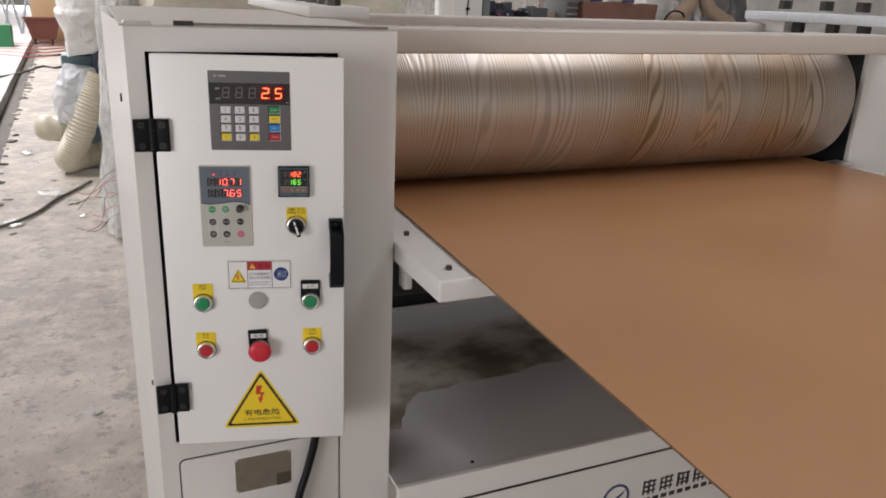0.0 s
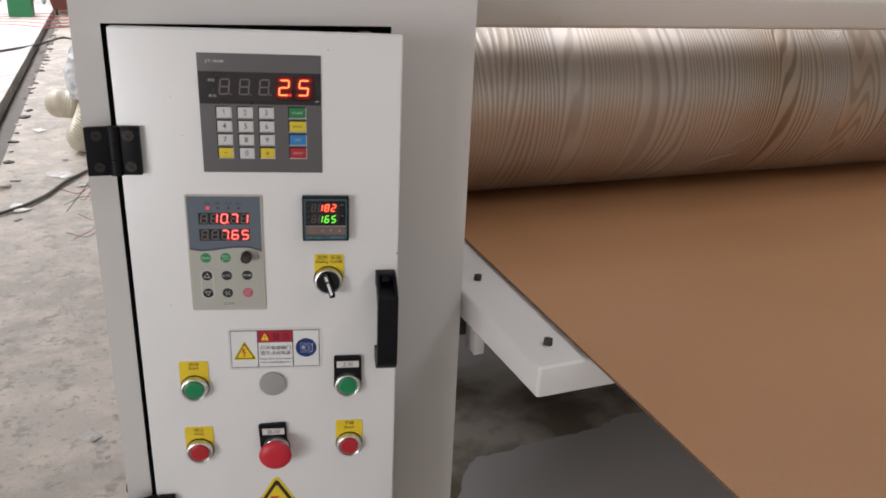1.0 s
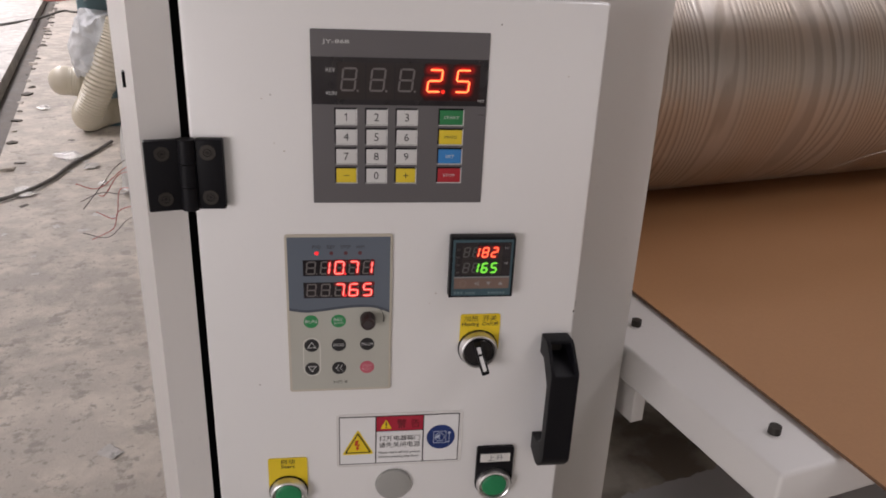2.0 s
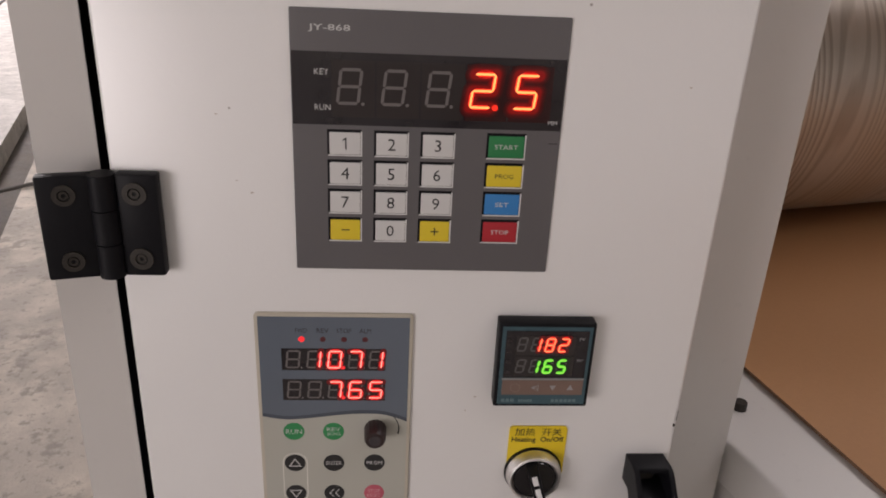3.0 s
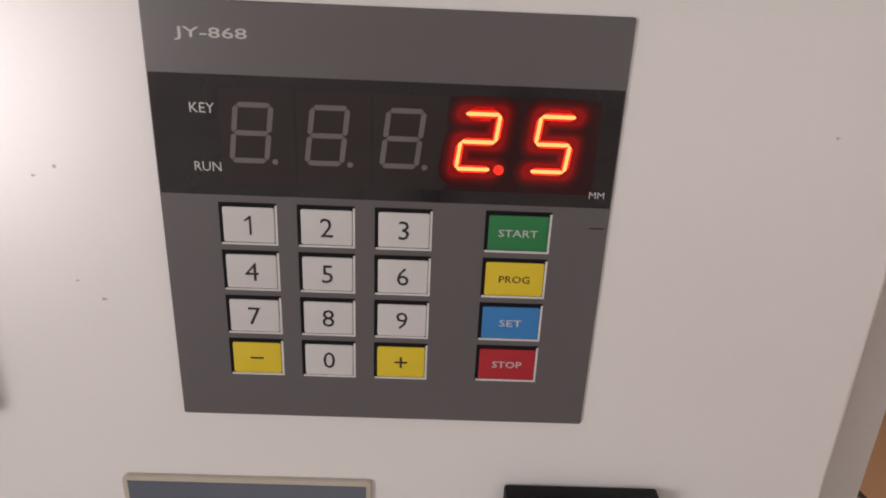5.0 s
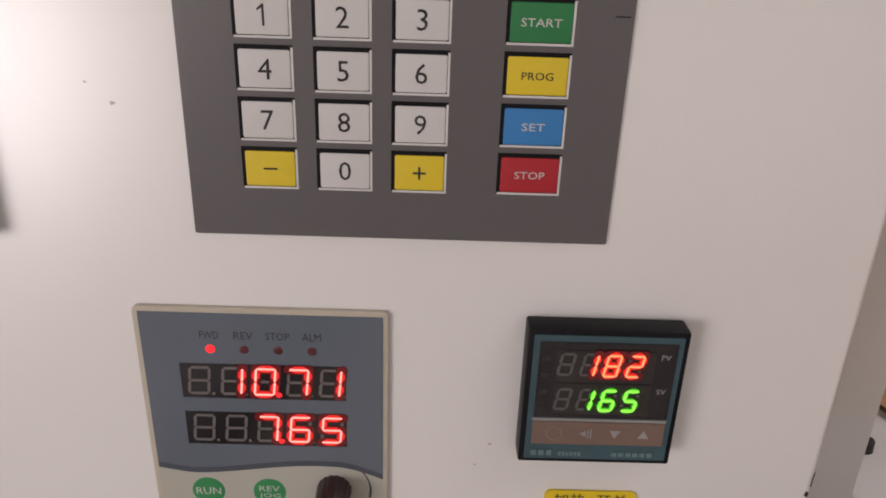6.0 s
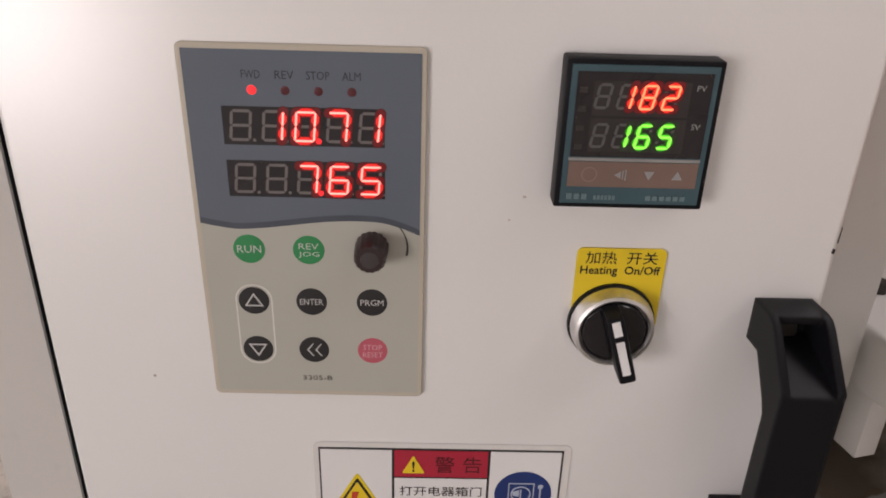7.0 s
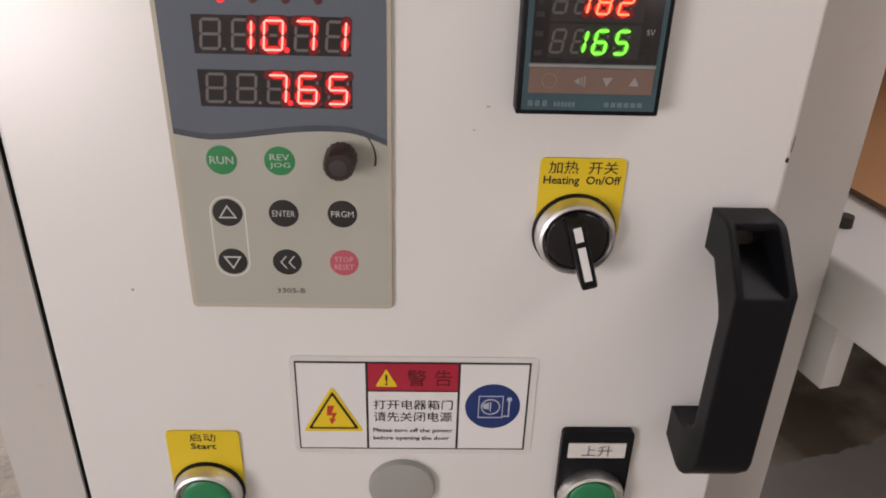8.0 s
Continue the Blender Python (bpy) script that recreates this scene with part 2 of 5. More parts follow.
def rounded(x0, x1, z0, z1, r, n=5):
    """The outline of a rectangle with round corners."""
    out = []
    for cx, cz, a in ((x1 - r, z1 - r, 0), (x0 + r, z1 - r, 90), (x0 + r, z0 + r, 180), (x1 - r, z0 + r, 270)):
        for i in range(n + 1):
            k = radians(a + 90 * i / n)
            out.append((cx + r * math.cos(k), cz + r * math.sin(k)))
    return out


def circle(cx, cz, r, n=40):
    return [(cx + r * math.cos(2 * math.pi * i / n), cz + r * math.sin(2 * math.pi * i / n)) for i in range(n)]


def lathe(profile, cx, cz, n=40, into=None):
    """A turned solid about the y axis through (cx, cz): profile of (radius, y) from front to back."""
    bm = into or bmesh.new()
    rings = []
    for r, y in profile:
        rings.append([bm.verts.new((cx + r * math.cos(2 * math.pi * i / n), y, cz + r * math.sin(2 * math.pi * i / n))) for i in range(n)])
    faces = []
    for a, c in zip(rings, rings[1:]):
        for i in range(n):
            faces.append(bm.faces.new((a[i], a[(i + 1) % n], c[(i + 1) % n], c[i])))
    faces.append(bm.faces.new(rings[0]))
    faces.append(bm.faces.new(rings[-1][::-1]))
    bmesh.ops.recalc_face_normals(bm, faces=faces)
    return bm


def tube(points, radius, sides=8, ring=0.0, into=None):
    """A round tube along points; ring: depth of corrugation between neighbouring points."""
    bm = into or bmesh.new()
    pts = [Vector(p) for p in points]
    rows, up = [], Vector((0, 0, 1))
    for i, p in enumerate(pts):
        d = (pts[min(i + 1, len(pts) - 1)] - pts[max(i - 1, 0)]).normalized()
        side = d.cross(up)
        if side.length < 0.05:
            side = d.cross(Vector((0, 1, 0)))
        side.normalize()
        other = side.cross(d)
        r = radius - (ring if i % 2 else 0.0)
        rows.append([bm.verts.new(p + r * (math.cos(k) * side + math.sin(k) * other)) for k in (2 * math.pi * j / sides for j in range(sides))])
    for a, c in zip(rows, rows[1:]):
        for j in range(sides):
            bm.faces.new((a[j], a[(j + 1) % sides], c[(j + 1) % sides], c[j]))
    bm.faces.new(rows[0][::-1])
    bm.faces.new(rows[-1])
    bmesh.ops.recalc_face_normals(bm, faces=bm.faces)
    return bm


def curve_points(keys, n):
    """n points on a smooth curve through keys."""
    ks = [Vector(k) for k in keys]
    ks = [2 * ks[0] - ks[1], *ks, 2 * ks[-1] - ks[-2]]
    out = []
    for i in range(n):
        s = i / (n - 1) * (len(ks) - 3)
        j = min(int(s), len(ks) - 4)
        u = s - j
        a, b, c, d = ks[j:j + 4]
        out.append(0.5 * (2 * b + (c - a) * u + (2 * a - 5 * b + 4 * c - d) * u * u + (3 * b - a - 3 * c + d) * u ** 3))
    return out


def thing(name, origin, label, category, base=None, group="", kind=""):
    """An Empty at origin (in the space of base) that will carry parts built in the space of base."""
    ob = new(name)
    ob.empty_display_size = 0.02
    ob.matrix_world = (base or HERE) @ Matrix.Translation(origin)
    ORIGINS[ob.name] = Vector(origin)
    return tagged(ob, label, category, group, kind)


def mesh_of(name, bm, material, smooth=35):
    me = bpy.data.meshes.new(name)
    bm.to_mesh(me)
    bm.free()
    me.materials.append(material)
    if smooth:
        me.shade_smooth()
        me.set_sharp_from_angle(angle=radians(smooth))
    return me


def part(name, bm, material, parent, label="", smooth=35):
    at = ORIGINS[parent.name]
    bmesh.ops.translate(bm, verts=bm.verts, vec=-at)
    ob = new(name, mesh_of(name, bm, material, smooth))
    ob.parent = parent
    ORIGINS[ob.name] = at
    return tagged(ob, label)


def single(name, bm, material, label="", category="", group="", kind="", smooth=35, base=None):
    """A thing of one mesh, with its origin at the middle of its foot."""
    lo = Vector([min(v.co[i] for v in bm.verts) for i in range(3)])
    hi = Vector([max(v.co[i] for v in bm.verts) for i in range(3)])
    at = Vector(((lo.x + hi.x) / 2, (lo.y + hi.y) / 2, lo.z))
    bmesh.ops.translate(bm, verts=bm.verts, vec=-at)
    ob = new(name, mesh_of(name, bm, material, smooth))
    ob.matrix_world = (base or HERE) @ Matrix.Translation(at)
    ORIGINS[ob.name] = at
    return tagged(ob, label, category, group, kind)


def lettering(name, words, x0, x1, z0, z1, y, material, parent, bold=0.0, natural=False):
    """Words in the built-in font, fitted into the rectangle, facing -y, their face at y."""
    data = bpy.data.curves.new(name, "FONT")
    data.body, data.align_x, data.resolution_u, data.offset = words, "CENTER", 2, bold
    holder = bpy.data.objects.new(name, data)
    scene.collection.objects.link(holder)
    me = bpy.data.meshes.new_from_object(holder.evaluated_get(bpy.context.evaluated_depsgraph_get()))
    bpy.data.objects.remove(holder)
    bm = bmesh.new()
    bm.from_mesh(me)
    if not bm.verts:
        return None
    xs, ys = [v.co.x for v in bm.verts], [v.co.y for v in bm.verts]
    sz = (z1 - z0) / max(max(ys) - min(ys), 1e-6)
    sx = sz if natural else (x1 - x0) / max(max(xs) - min(xs), 1e-6)
    if natural:
        x0 = (x0 + x1) / 2 - (max(xs) - min(xs)) * sx / 2
    for v in bm.verts:
        v.co = Vector((x0 + (v.co.x - min(xs)) * sx, y, z0 + (v.co.y - min(ys)) * sz))
    for f in bm.faces:
        f.normal_update()
        if f.normal.y > 0:
            f.normal_flip()
    return part(name, bm, material, parent, smooth=0)


SEGMENTS = {"0": "abcdef", "1": "bc", "2": "abged", "5": "afgcd", "6": "afgedc", "7": "abc", "8": "abcdefg", "": ""}


def seven(x, z, w, h, thick, lean, letters, y0, y1, into, soft=False):
    """Bars of a seven-segment digit whose lower left corner is (x, z)."""
    t, g = thick / 2, thick * 0.10
    m = h / 2
    ends = {"a": ((0, h), (w, h)), "b": ((w, h), (w, m)), "c": ((w, m), (w, 0)), "d": ((0, 0), (w, 0)),
            "e": ((0, m), (0, 0)), "f": ((0, h), (0, m)), "g": ((0, m), (w, m))}
    for k in letters:
        (ax, az), (bx, bz) = ends[k]
        if soft:
            flat = az == bz
            turn = [math.pi * i / 8 for i in range(9)]
            if flat:
                pts = [(bx + t * math.sin(q), az + t * math.cos(q)) for q in turn] + [(ax - t * math.sin(q), az - t * math.cos(q)) for q in turn]
            else:
                pts = [(ax + t * math.cos(q), max(az, bz) + t * math.sin(q)) for q in turn] + [(ax - t * math.cos(q), min(az, bz) - t * math.sin(q)) for q in turn]
            prism([(x + px + lean * pz, z + pz) for px, pz in pts], y0, y1, into)
            continue
        if az == bz:
            a, b = ax + g, bx - g
            pts = [(a, az), (a + t, az + t), (b - t, az + t), (b, az), (b - t, az - t), (a + t, az - t)]
        else:
            a, b = az - g, bz + g
            pts = [(ax, a), (ax + t, a - t), (ax + t, b + t), (ax, b), (ax - t, b + t), (ax - t, a - t)]
        prism([(x + px + lean * pz, z + pz) for px, pz in pts], y0, y1, into)
    return into


def readout(parent, glyphs, x, z, w, h, step, thick, lean, lit, unlit, y, dots=(), halo=None, core=None, glow_layers=()):
    """A row of digits, bar by bar: unlit bars, and lit ones over wider dim rims that paint their glow."""
    for i, g in enumerate(glyphs):
        x0 = x + i * step
        # Glow round the lit bars, painted as stacked dim emissive layers.
        for level, (wide, glow) in enumerate(glow_layers if SEGMENTS[g] else ()):
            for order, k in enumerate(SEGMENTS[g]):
                part("glow_layer", seven(x0, z, w, h, thick * wide, lean, k, y - 0.00002 * (level + 1) - 0.000002 * order, y + 0.0002, bmesh.new(), True), glow, parent)
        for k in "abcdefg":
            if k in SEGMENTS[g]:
                part("glow_rim", seven(x0, z, w, h, thick * 2.3, lean, k, y - 0.0001, y + 0.0002, bmesh.new()), halo, parent)
                part("lit_segment", seven(x0, z, w, h, thick * 1.25, lean, k, y - 0.0003, y + 0.0001, bmesh.new()), lit, parent)
                if core:
                    part("hot_core", seven(x0, z, w, h, thick * 0.6, lean, k, y - 0.0005, y - 0.0002, bmesh.new()), core, parent)
            else:
                part("unlit_segment", seven(x0, z, w, h, thick * 0.85, lean, k, y, y + 0.0002, bmesh.new()), unlit, parent)
        dx = x0 + w + thick * 1.4
        if i in dots:
            part("lit_point", prism(circle(dx, z, thick * 0.85, 14), y - 0.0004, y + 0.0001), lit, parent)
        elif len(glyphs) == 5:
            part("unlit_point", prism(circle(dx, z - thick * 0.1, thick * 0.5, 10), y, y + 0.0002), unlit, parent)


# ---- hall ----
X0, X1, Y0, Y1, TOP = -6.4, 9.0, -7.0, 44.0, 5.4


def structure(name, bm, material, label="", smooth=35):
    return single(name, bm, material, label, "", kind="structure", smooth=smooth)


def trench_x(y):
    return -0.722 - 0.0265 * y


for z0, z1, pts in ((-0.3, 0.0, [(trench_x(Y0), Y0), (X1, Y0), (X1, Y1), (trench_x(Y1), Y1)]),
                    (-0.3, 0.03, [(X0, Y0), (trench_x(Y0) - 0.2, Y0), (trench_x(Y1) - 0.2, Y1), (X0, Y1)])):
    bm = bmesh.new()
    lo = [bm.verts.new((x, y, z0)) for x, y in pts]
    hi = [bm.verts.new((x, y, z1)) for x, y in pts]
    bm.faces.new(lo[::-1])
    bm.faces.new(hi)
    for i in range(4):
        bm.faces.new((lo[i], lo[(i + 1) % 4], hi[(i + 1) % 4], hi[i]))
    bmesh.ops.recalc_face_normals(bm, faces=bm.faces)
    if z1:
        structure("floor_aisle", bm, CONCRETE_PALE, "pale worn concrete aisle slab beside a trench")
    else:
        structure("floor", bm, CONCRETE, "dusty grey concrete workshop floor with debris")
bm = bmesh.new()
vs = [bm.verts.new(p) for p in ((trench_x(Y0) - 0.24, Y0, -0.1), (trench_x(Y0) + 0.04, Y0, -0.1), (trench_x(Y1) + 0.04, Y1, -0.1), (trench_x(Y1) - 0.24, Y1, -0.1))]
bm.faces.new(vs)
structure("trench_bottom", bm, TRENCH, "dark dirt in the bottom of a floor trench")
structure("wall_west", box(X0 - 0.2, X0, Y0, Y1, -0.3, TOP), WALL)
structure("wall_east", box(X1, X1 + 0.2, Y0, Y1, -0.3, TOP), WALL)
structure("wall_south", box(X0 - 0.2, X1 + 0.2, Y0 - 0.2, Y0, -0.3, TOP), WALL)
back = box(X0 - 0.2, -6.2, Y1, Y1 + 0.2, -0.3, TOP)
box(0.5, X1 + 0.2, Y1, Y1 + 0.2, -0.3, TOP, into=back)
box(-6.2, 0.5, Y1, Y1 + 0.2, 4.4, TOP, into=back)
structure("wall_north", back, WALL)
roof = bmesh.new()
for a in ((X0 - 0.2, -3.85, Y0, Y1), (-2.15, 2.35, Y0, Y1), (4.05, X1 + 0.2, Y0, Y1),
          (-3.85, -2.15, Y0, 3.9), (-3.85, -2.15, 26.1, Y1), (2.35, 4.05, Y0, -3.9), (2.35, 4.05, 2.3, Y1)):
    box(*a, TOP, TOP + 0.12, into=roof)
structure("ceiling", roof, ROOF)


# ---- control cabinet ----
CX0, CX1, CTOP = -0.0345, 0.381, 1.410
OX0, OX1, OZ0, OZ1 = -0.0085, 0.281, 0.722, 1.3750
cabinet = thing("control_cabinet", (0.18, 0.12, 0), "off-white enamelled steel control cabinet with its door ajar", "control cabinet")
front = box(CX0, OX0, 0, 0.003, 0, CTOP)
box(OX1, CX1, 0, 0.003, 0, CTOP, into=front)
box(OX0, OX1, 0, 0.003, OZ1, CTOP, into=front)
box(OX0, OX1, 0, 0.003, 0, OZ0, into=front)
part("front_frame", front, WHITE, cabinet)
part("side_panel", box(CX1 - 0.003, CX1, 0.003, 0.30, 0, CTOP), WHITE, cabinet)
flank = bmesh.new()
for z in (0.0, CTOP):
    for x, y in ((CX0, 0.003), (CX0 + 0.003, 0.003), (CX0 - 0.017, 0.62), (CX0 - 0.020, 0.62)):
        flank.verts.new((x, y, z))
flank.verts.ensure_lookup_table()
for f in ((0, 1, 2, 3), (4, 5, 6, 7), (0, 1, 5, 4), (1, 2, 6, 5), (2, 3, 7, 6), (3, 0, 4, 7)):
    flank.faces.new([flank.verts[i] for i in f])
bmesh.ops.recalc_face_normals(flank, faces=flank.faces)
part("side_panel", flank, WHITE, cabinet)
# Inner faces get the cabinet's shade as a black colour.
part("back_panel", box(CX0 + 0.003, CX1 - 0.003, 0.297, 0.30, 0, CTOP), SHADE_BLACK, cabinet, "inner back of the cabinet, its shade coloured in as black")
part("inner_floor", box(CX0 + 0.003, CX1 - 0.003, 0.003, 0.297, 0.70, 0.705), SHADE_BLACK, cabinet)
part("inner_side", box(OX1 + 0.02, OX1 + 0.024, 0.003, 0.297, 0.705, 1.404), SHADE_BLACK, cabinet)
# Added lining that blackens the view through the door gap.
part("inner_side", box(CX0 + 0.004, CX0 + 0.007, 0.004, 0.297, 0.705, 1.402), SHADE_BLACK, cabinet)
part("inner_top", box(CX0 + 0.003, CX1 - 0.003, 0.003, 0.297, 1.402, 1.407), SHADE_BLACK, cabinet)
lower = part("lower_cover", prism(rounded(-0.0045, 0.2785, 0.12, 0.685, 0.010), -0.0025, -0.0002, bevel=0.0008), WHITE, cabinet)
part("cover_gap", prism(rounded(-0.0070, 0.2810, 0.1175, 0.6875, 0.012), -0.0002, 0.0012), SHADE_BLACK, cabinet)
plate = part("name_plate", prism(rounded(0.087, 0.187, 0.597, 0.667, 0.002), -0.0035, -0.0024), plain("etched_plate", (0.36, 0.33, 0.27), 0.32, 0.8), cabinet, "dull etched metal name plate")
for px, pz in ((0.0895, 0.5995), (0.1845, 0.5995), (0.1845, 0.6645), (0.0895, 0.6645)):
    part("rivet", lathe([(0.0006, -0.0047), (0.0016, -0.0042), (0.002, -0.0035)], px, pz, 10), CHROME, cabinet)
part("plate_mark", box(0.160, 0.1865, -0.0038, -0.0034, 0.597, 0.622), plain("plate_ink", (0.10, 0.085, 0.06), 0.5, 0.3), cabinet)
part("inner_bracket", box(0.14, 0.20, 0.02, 0.03, 1.360, 1.366), plain("inner_steel_dark", (0.2, 0.2, 0.21), 0.4, 0.7), cabinet)
part("inner_bracket", box(0.252, 0.262, 0.012, 0.03, 1.360, 1.368), plain("inner_steel", (0.35, 0.35, 0.36), 0.4, 0.7), cabinet)

single("hanging_cable", tube(curve_points([(0.245, -0.012, 0.80), (0.232, -0.012, 0.69), (0.214, -0.014, 0.62), (0.193, -0.02, 0.555), (0.165, -0.03, 0.40), (0.15, -0.05, 0.2), (0.2, -0.1, 0.012), (0.3, -0.2, 0.01)], 40), 0.0075, 10), BLACK,
       "black rubber cable hanging from behind the cabinet door", "cable")

# ---- embossing machine ----
machine = thing("embossing_machine", (1.0, 0.45, 0), "white steel embossing machine with an engraved roller", "machine")
side = box(-0.050, -0.030, 0.63, 1.2, 0, 1.40, 0.003)
part("side_frame", side, WHITE, machine)
part("side_slot", box(-0.0425, -0.0375, 0.17, 0.18, 1.280, 1.293), BLACK, cabinet)
part("side_slot", box(-0.0375, -0.0345, 0.03, 0.036, 0.823, 0.830), BLACK, cabinet)


def sloped(bm, pivot=Vector((0, 0, 1.410))):
    bmesh.ops.transform(bm, verts=bm.verts, matrix=Matrix.Translation(pivot) @ Matrix.Rotation(radians(0.55), 4, "X") @ Matrix.Translation(-pivot))
    return bm


part("top_cover", sloped(prism([(-0.040, 1.4105), (0.362, 1.4105), (0.362, 1.4135), (-0.040, 1.4135)], 0.0, 0.62)), LID_PAINT, machine, "dusty beige sheet-metal cover")
# Lid edge with the shadow of its gap put into the colour.
part("cover_lip", sloped(box(0.045, 0.364, -0.002, 0.004, 1.4125, 1.4165)), plain("lip_shadow", (0.16, 0.14, 0.125), 0.6), machine, "lid edge strip, brown for the shadow in its gap")
part("cover_handle", sloped(prism(rounded(-0.034, 0.004, 1.4130, 1.4175, 0.0021), -0.003, 0.012, bevel=0.0009)), CHROME, machine, "bent bright metal lift tab")
part("cover_catch", sloped(box(0.034, 0.062, -0.003, 0.006, 1.412, 1.419, 0.0008)), GUNMETAL, machine)
block = part("bearing_block", sloped(box(0.310, 0.434, 0.30, 0.95, 1.4140, 1.436, 0.003)), WHITE, machine, "white steel bearing plate")
for by in (0.36, 0.43, 0.52, 0.62):
    nut = bmesh.new()
    bmesh.ops.create_cone(nut, cap_ends=True, segments=6, radius1=0.016, radius2=0.016, depth=0.020, matrix=Matrix.Translation((0.375, by, 1.446)))
    part("nut", sloped(nut), GUNMETAL, block)


def tilted(bm, degrees=0.30):
    p = Vector((0.381, 0, 1.38))
    bmesh.ops.transform(bm, verts=bm.verts, matrix=Matrix.Translation(p) @ Matrix.Rotation(radians(-degrees), 4, "Y") @ Matrix.Translation(-p))
    return bm


part("front_beam", tilted(box(0.381, 1.925, 0.17, 0.24, 1.3605, 1.4085, 0.006, 3)), LID_PAINT, machine)
part("rear_beam", tilted(box(0.381, 1.925, 0.62, 0.70, 1.34, 1.416, 0.006, 3)), LID_PAINT, machine)
RC, RR, RX0, RX1 = (0.425, 1.231), 0.1745, 0.40, 1.803
drum = bmesh.new()
rings = [(RX0, RR - 0.004), (RX0 + 0.004, RR), (RX1 - 0.004, RR), (RX1, RR - 0.004)]
rows = [[drum.verts.new((x, RC[0] + r * math.cos(a), RC[1] + r * math.sin(a))) for a in (2 * math.pi * i / 160 for i in range(160))] for x, r in rings]
for a, c in zip(rows, rows[1:]):
    for i in range(160):
        drum.faces.new((a[i], a[(i + 1) % 160], c[(i + 1) % 160], c[i]))
drum.faces.new(rows[0])
drum.faces.new(rows[-1])
bmesh.ops.recalc_face_normals(drum, faces=drum.faces)
roller = thing("embossing_roller", (1.1, RC[0], RC[1]), "steel embossing roller engraved with wood grain, bearing on the board", "roller")
part("drum", drum, ROLLER, roller)
part("shaft", prism_x(circle(RC[0], RC[1], 0.05, 32), RX1, 1.925), GUNMETAL, roller)
part("shaft", prism_x(circle(RC[0], RC[1], 0.05, 32), 0.383, RX0), GUNMETAL, roller)
for scratch in ([(0.97, -0.9, 0.0), (1.01, -0.72, 0.0), (1.06, -0.62, 0.0)], [(1.02, -0.55, 0), (1.06, -0.4, 0), (1.09, -0.25, 0)]):
    pts = [(x, RC[0] - (RR + 0.0005) * math.cos(a), RC[1] + (RR + 0.0005) * math.sin(a)) for x, a, _ in curve_points(scratch, 14)]
    part("scratch", tube(pts, 0.0004, 5), plain("bright_scratch", (0.62, 0.58, 0.52), 0.3, 0.7), roller, "thin bright scratch")

lower_roller = prism_x(circle(0.425, 0.90, 0.13, 64), 0.40, 1.83)
part("counter_roller", lower_roller, plain("dark_rubber", (0.03, 0.028, 0.027), 0.6), machine, "dark rubber counter roller under the board")
table = part("feed_table", box(0.3835, 1.88, -0.203, 0.36, 1.010, 1.048, 0.004, 3), WHITE, machine, "white steel feed table")
for bx, by in ((0.4190, 0.034), (0.4185, -0.158)):
    head = bmesh.new()
    bmesh.ops.create_cone(head, cap_ends=True, segments=18, radius1=0.0052, radius2=0.0050, depth=0.007, matrix=Matrix.Translation((bx, by, 1.0512)))
    bolt = part("bolt", head, GUNMETAL, table, "black socket-head bolt")
part("table_bracket", box(0.405, 0.420, 0.002, 0.032, 0.953, 1.012, 0.001), WHITE, machine)
part("deck", box(CX1 + 0.001, 1.88, -0.041, 0.752, 0.558, 0.566), DECK, machine, "grey deck plate with a cloudy beige and brown band")
hole = bmesh.new()
bmesh.ops.create_cone(hole, cap_ends=True, segments=14, radius1=0.0042, radius2=0.0040, depth=0.003, matrix=Matrix.Translation((0.5545, -0.023, 0.566)))
part("deck_plug", hole, BLACK, machine)
part("deck_rim", box(CX1 + 0.001, 1.88, 0.752, 0.762, 0.553, 0.575), WHITE, machine)
# Panels coloured black for the shade under the table and beside the roller.
part("inner_wall", box(CX1 + 0.001, 1.925, 0.80, 0.81, 0.40, 1.36), SHADE_BLACK, machine, "inner panel with the machine's inner shade coloured in as black")
part("inner_wall", box(1.922, 1.9315, 0.345, 0.80, 0.40, 1.39), SHADE_BLACK, machine, "inner panel with the machine's inner shade coloured in as black")
apron = part("apron", box(CX1 + 0.001, 1.925, -0.055, -0.041, 0.10, 0.5665, 0.003), WHITE, machine, "white front apron with printed marks")
part("seam", box(CX1 + 0.001, 1.925, -0.0565, -0.0545, 0.506, 0.511), GUNMETAL, apron)
part("side_post", box(1.925, 2.105, 0.33, 0.37, 0, 1.40, 0.004, 3), WHITE, machine)
part("side_frame", box(1.932, 2.095, 0.37, 1.2, 0, 1.40), WHITE, machine)
part("edge_guide", box(1.83, 1.878, 0.27, 0.33, 1.049, 1.058, 0.002), CHROME, machine)
far_block = part("bearing_block", tilted(box(1.80, 1.99, 0.16, 0.70, 1.426, 1.452, 0.004), 0.30), plain("grey_block", (0.55, 0.57, 0.60), 0.4), machine, "pale grey bearing plate with nuts")
for by in (0.23, 0.33, 0.45, 0.60):
    nut = bmesh.new()
    bmesh.ops.create_cone(nut, cap_ends=True, segments=6, radius1=0.020, radius2=0.020, depth=0.026, matrix=Matrix.Translation((1.86, by, 1.481)))
    part("nut", nut, GUNMETAL, far_block)
for by in (0.28, 0.38, 0.50):
    part("spacer", box(1.825, 1.845, by, by + 0.03, 1.40, 1.437), GUNMETAL, far_block)
part("spacer", box(1.815, 1.85, 0.55, 0.64, 1.40, 1.437), WHITE, far_block)
part("stop_block", box(1.84, 1.97, 0.10, 0.19, 1.45, 1.56, 0.01), GUNMETAL, machine)

# printed marks of the apron: a round emblem and bars for the maker's name
INK_BLUE = plain("ink_blue", (0.03, 0.05, 0.13), 0.5)
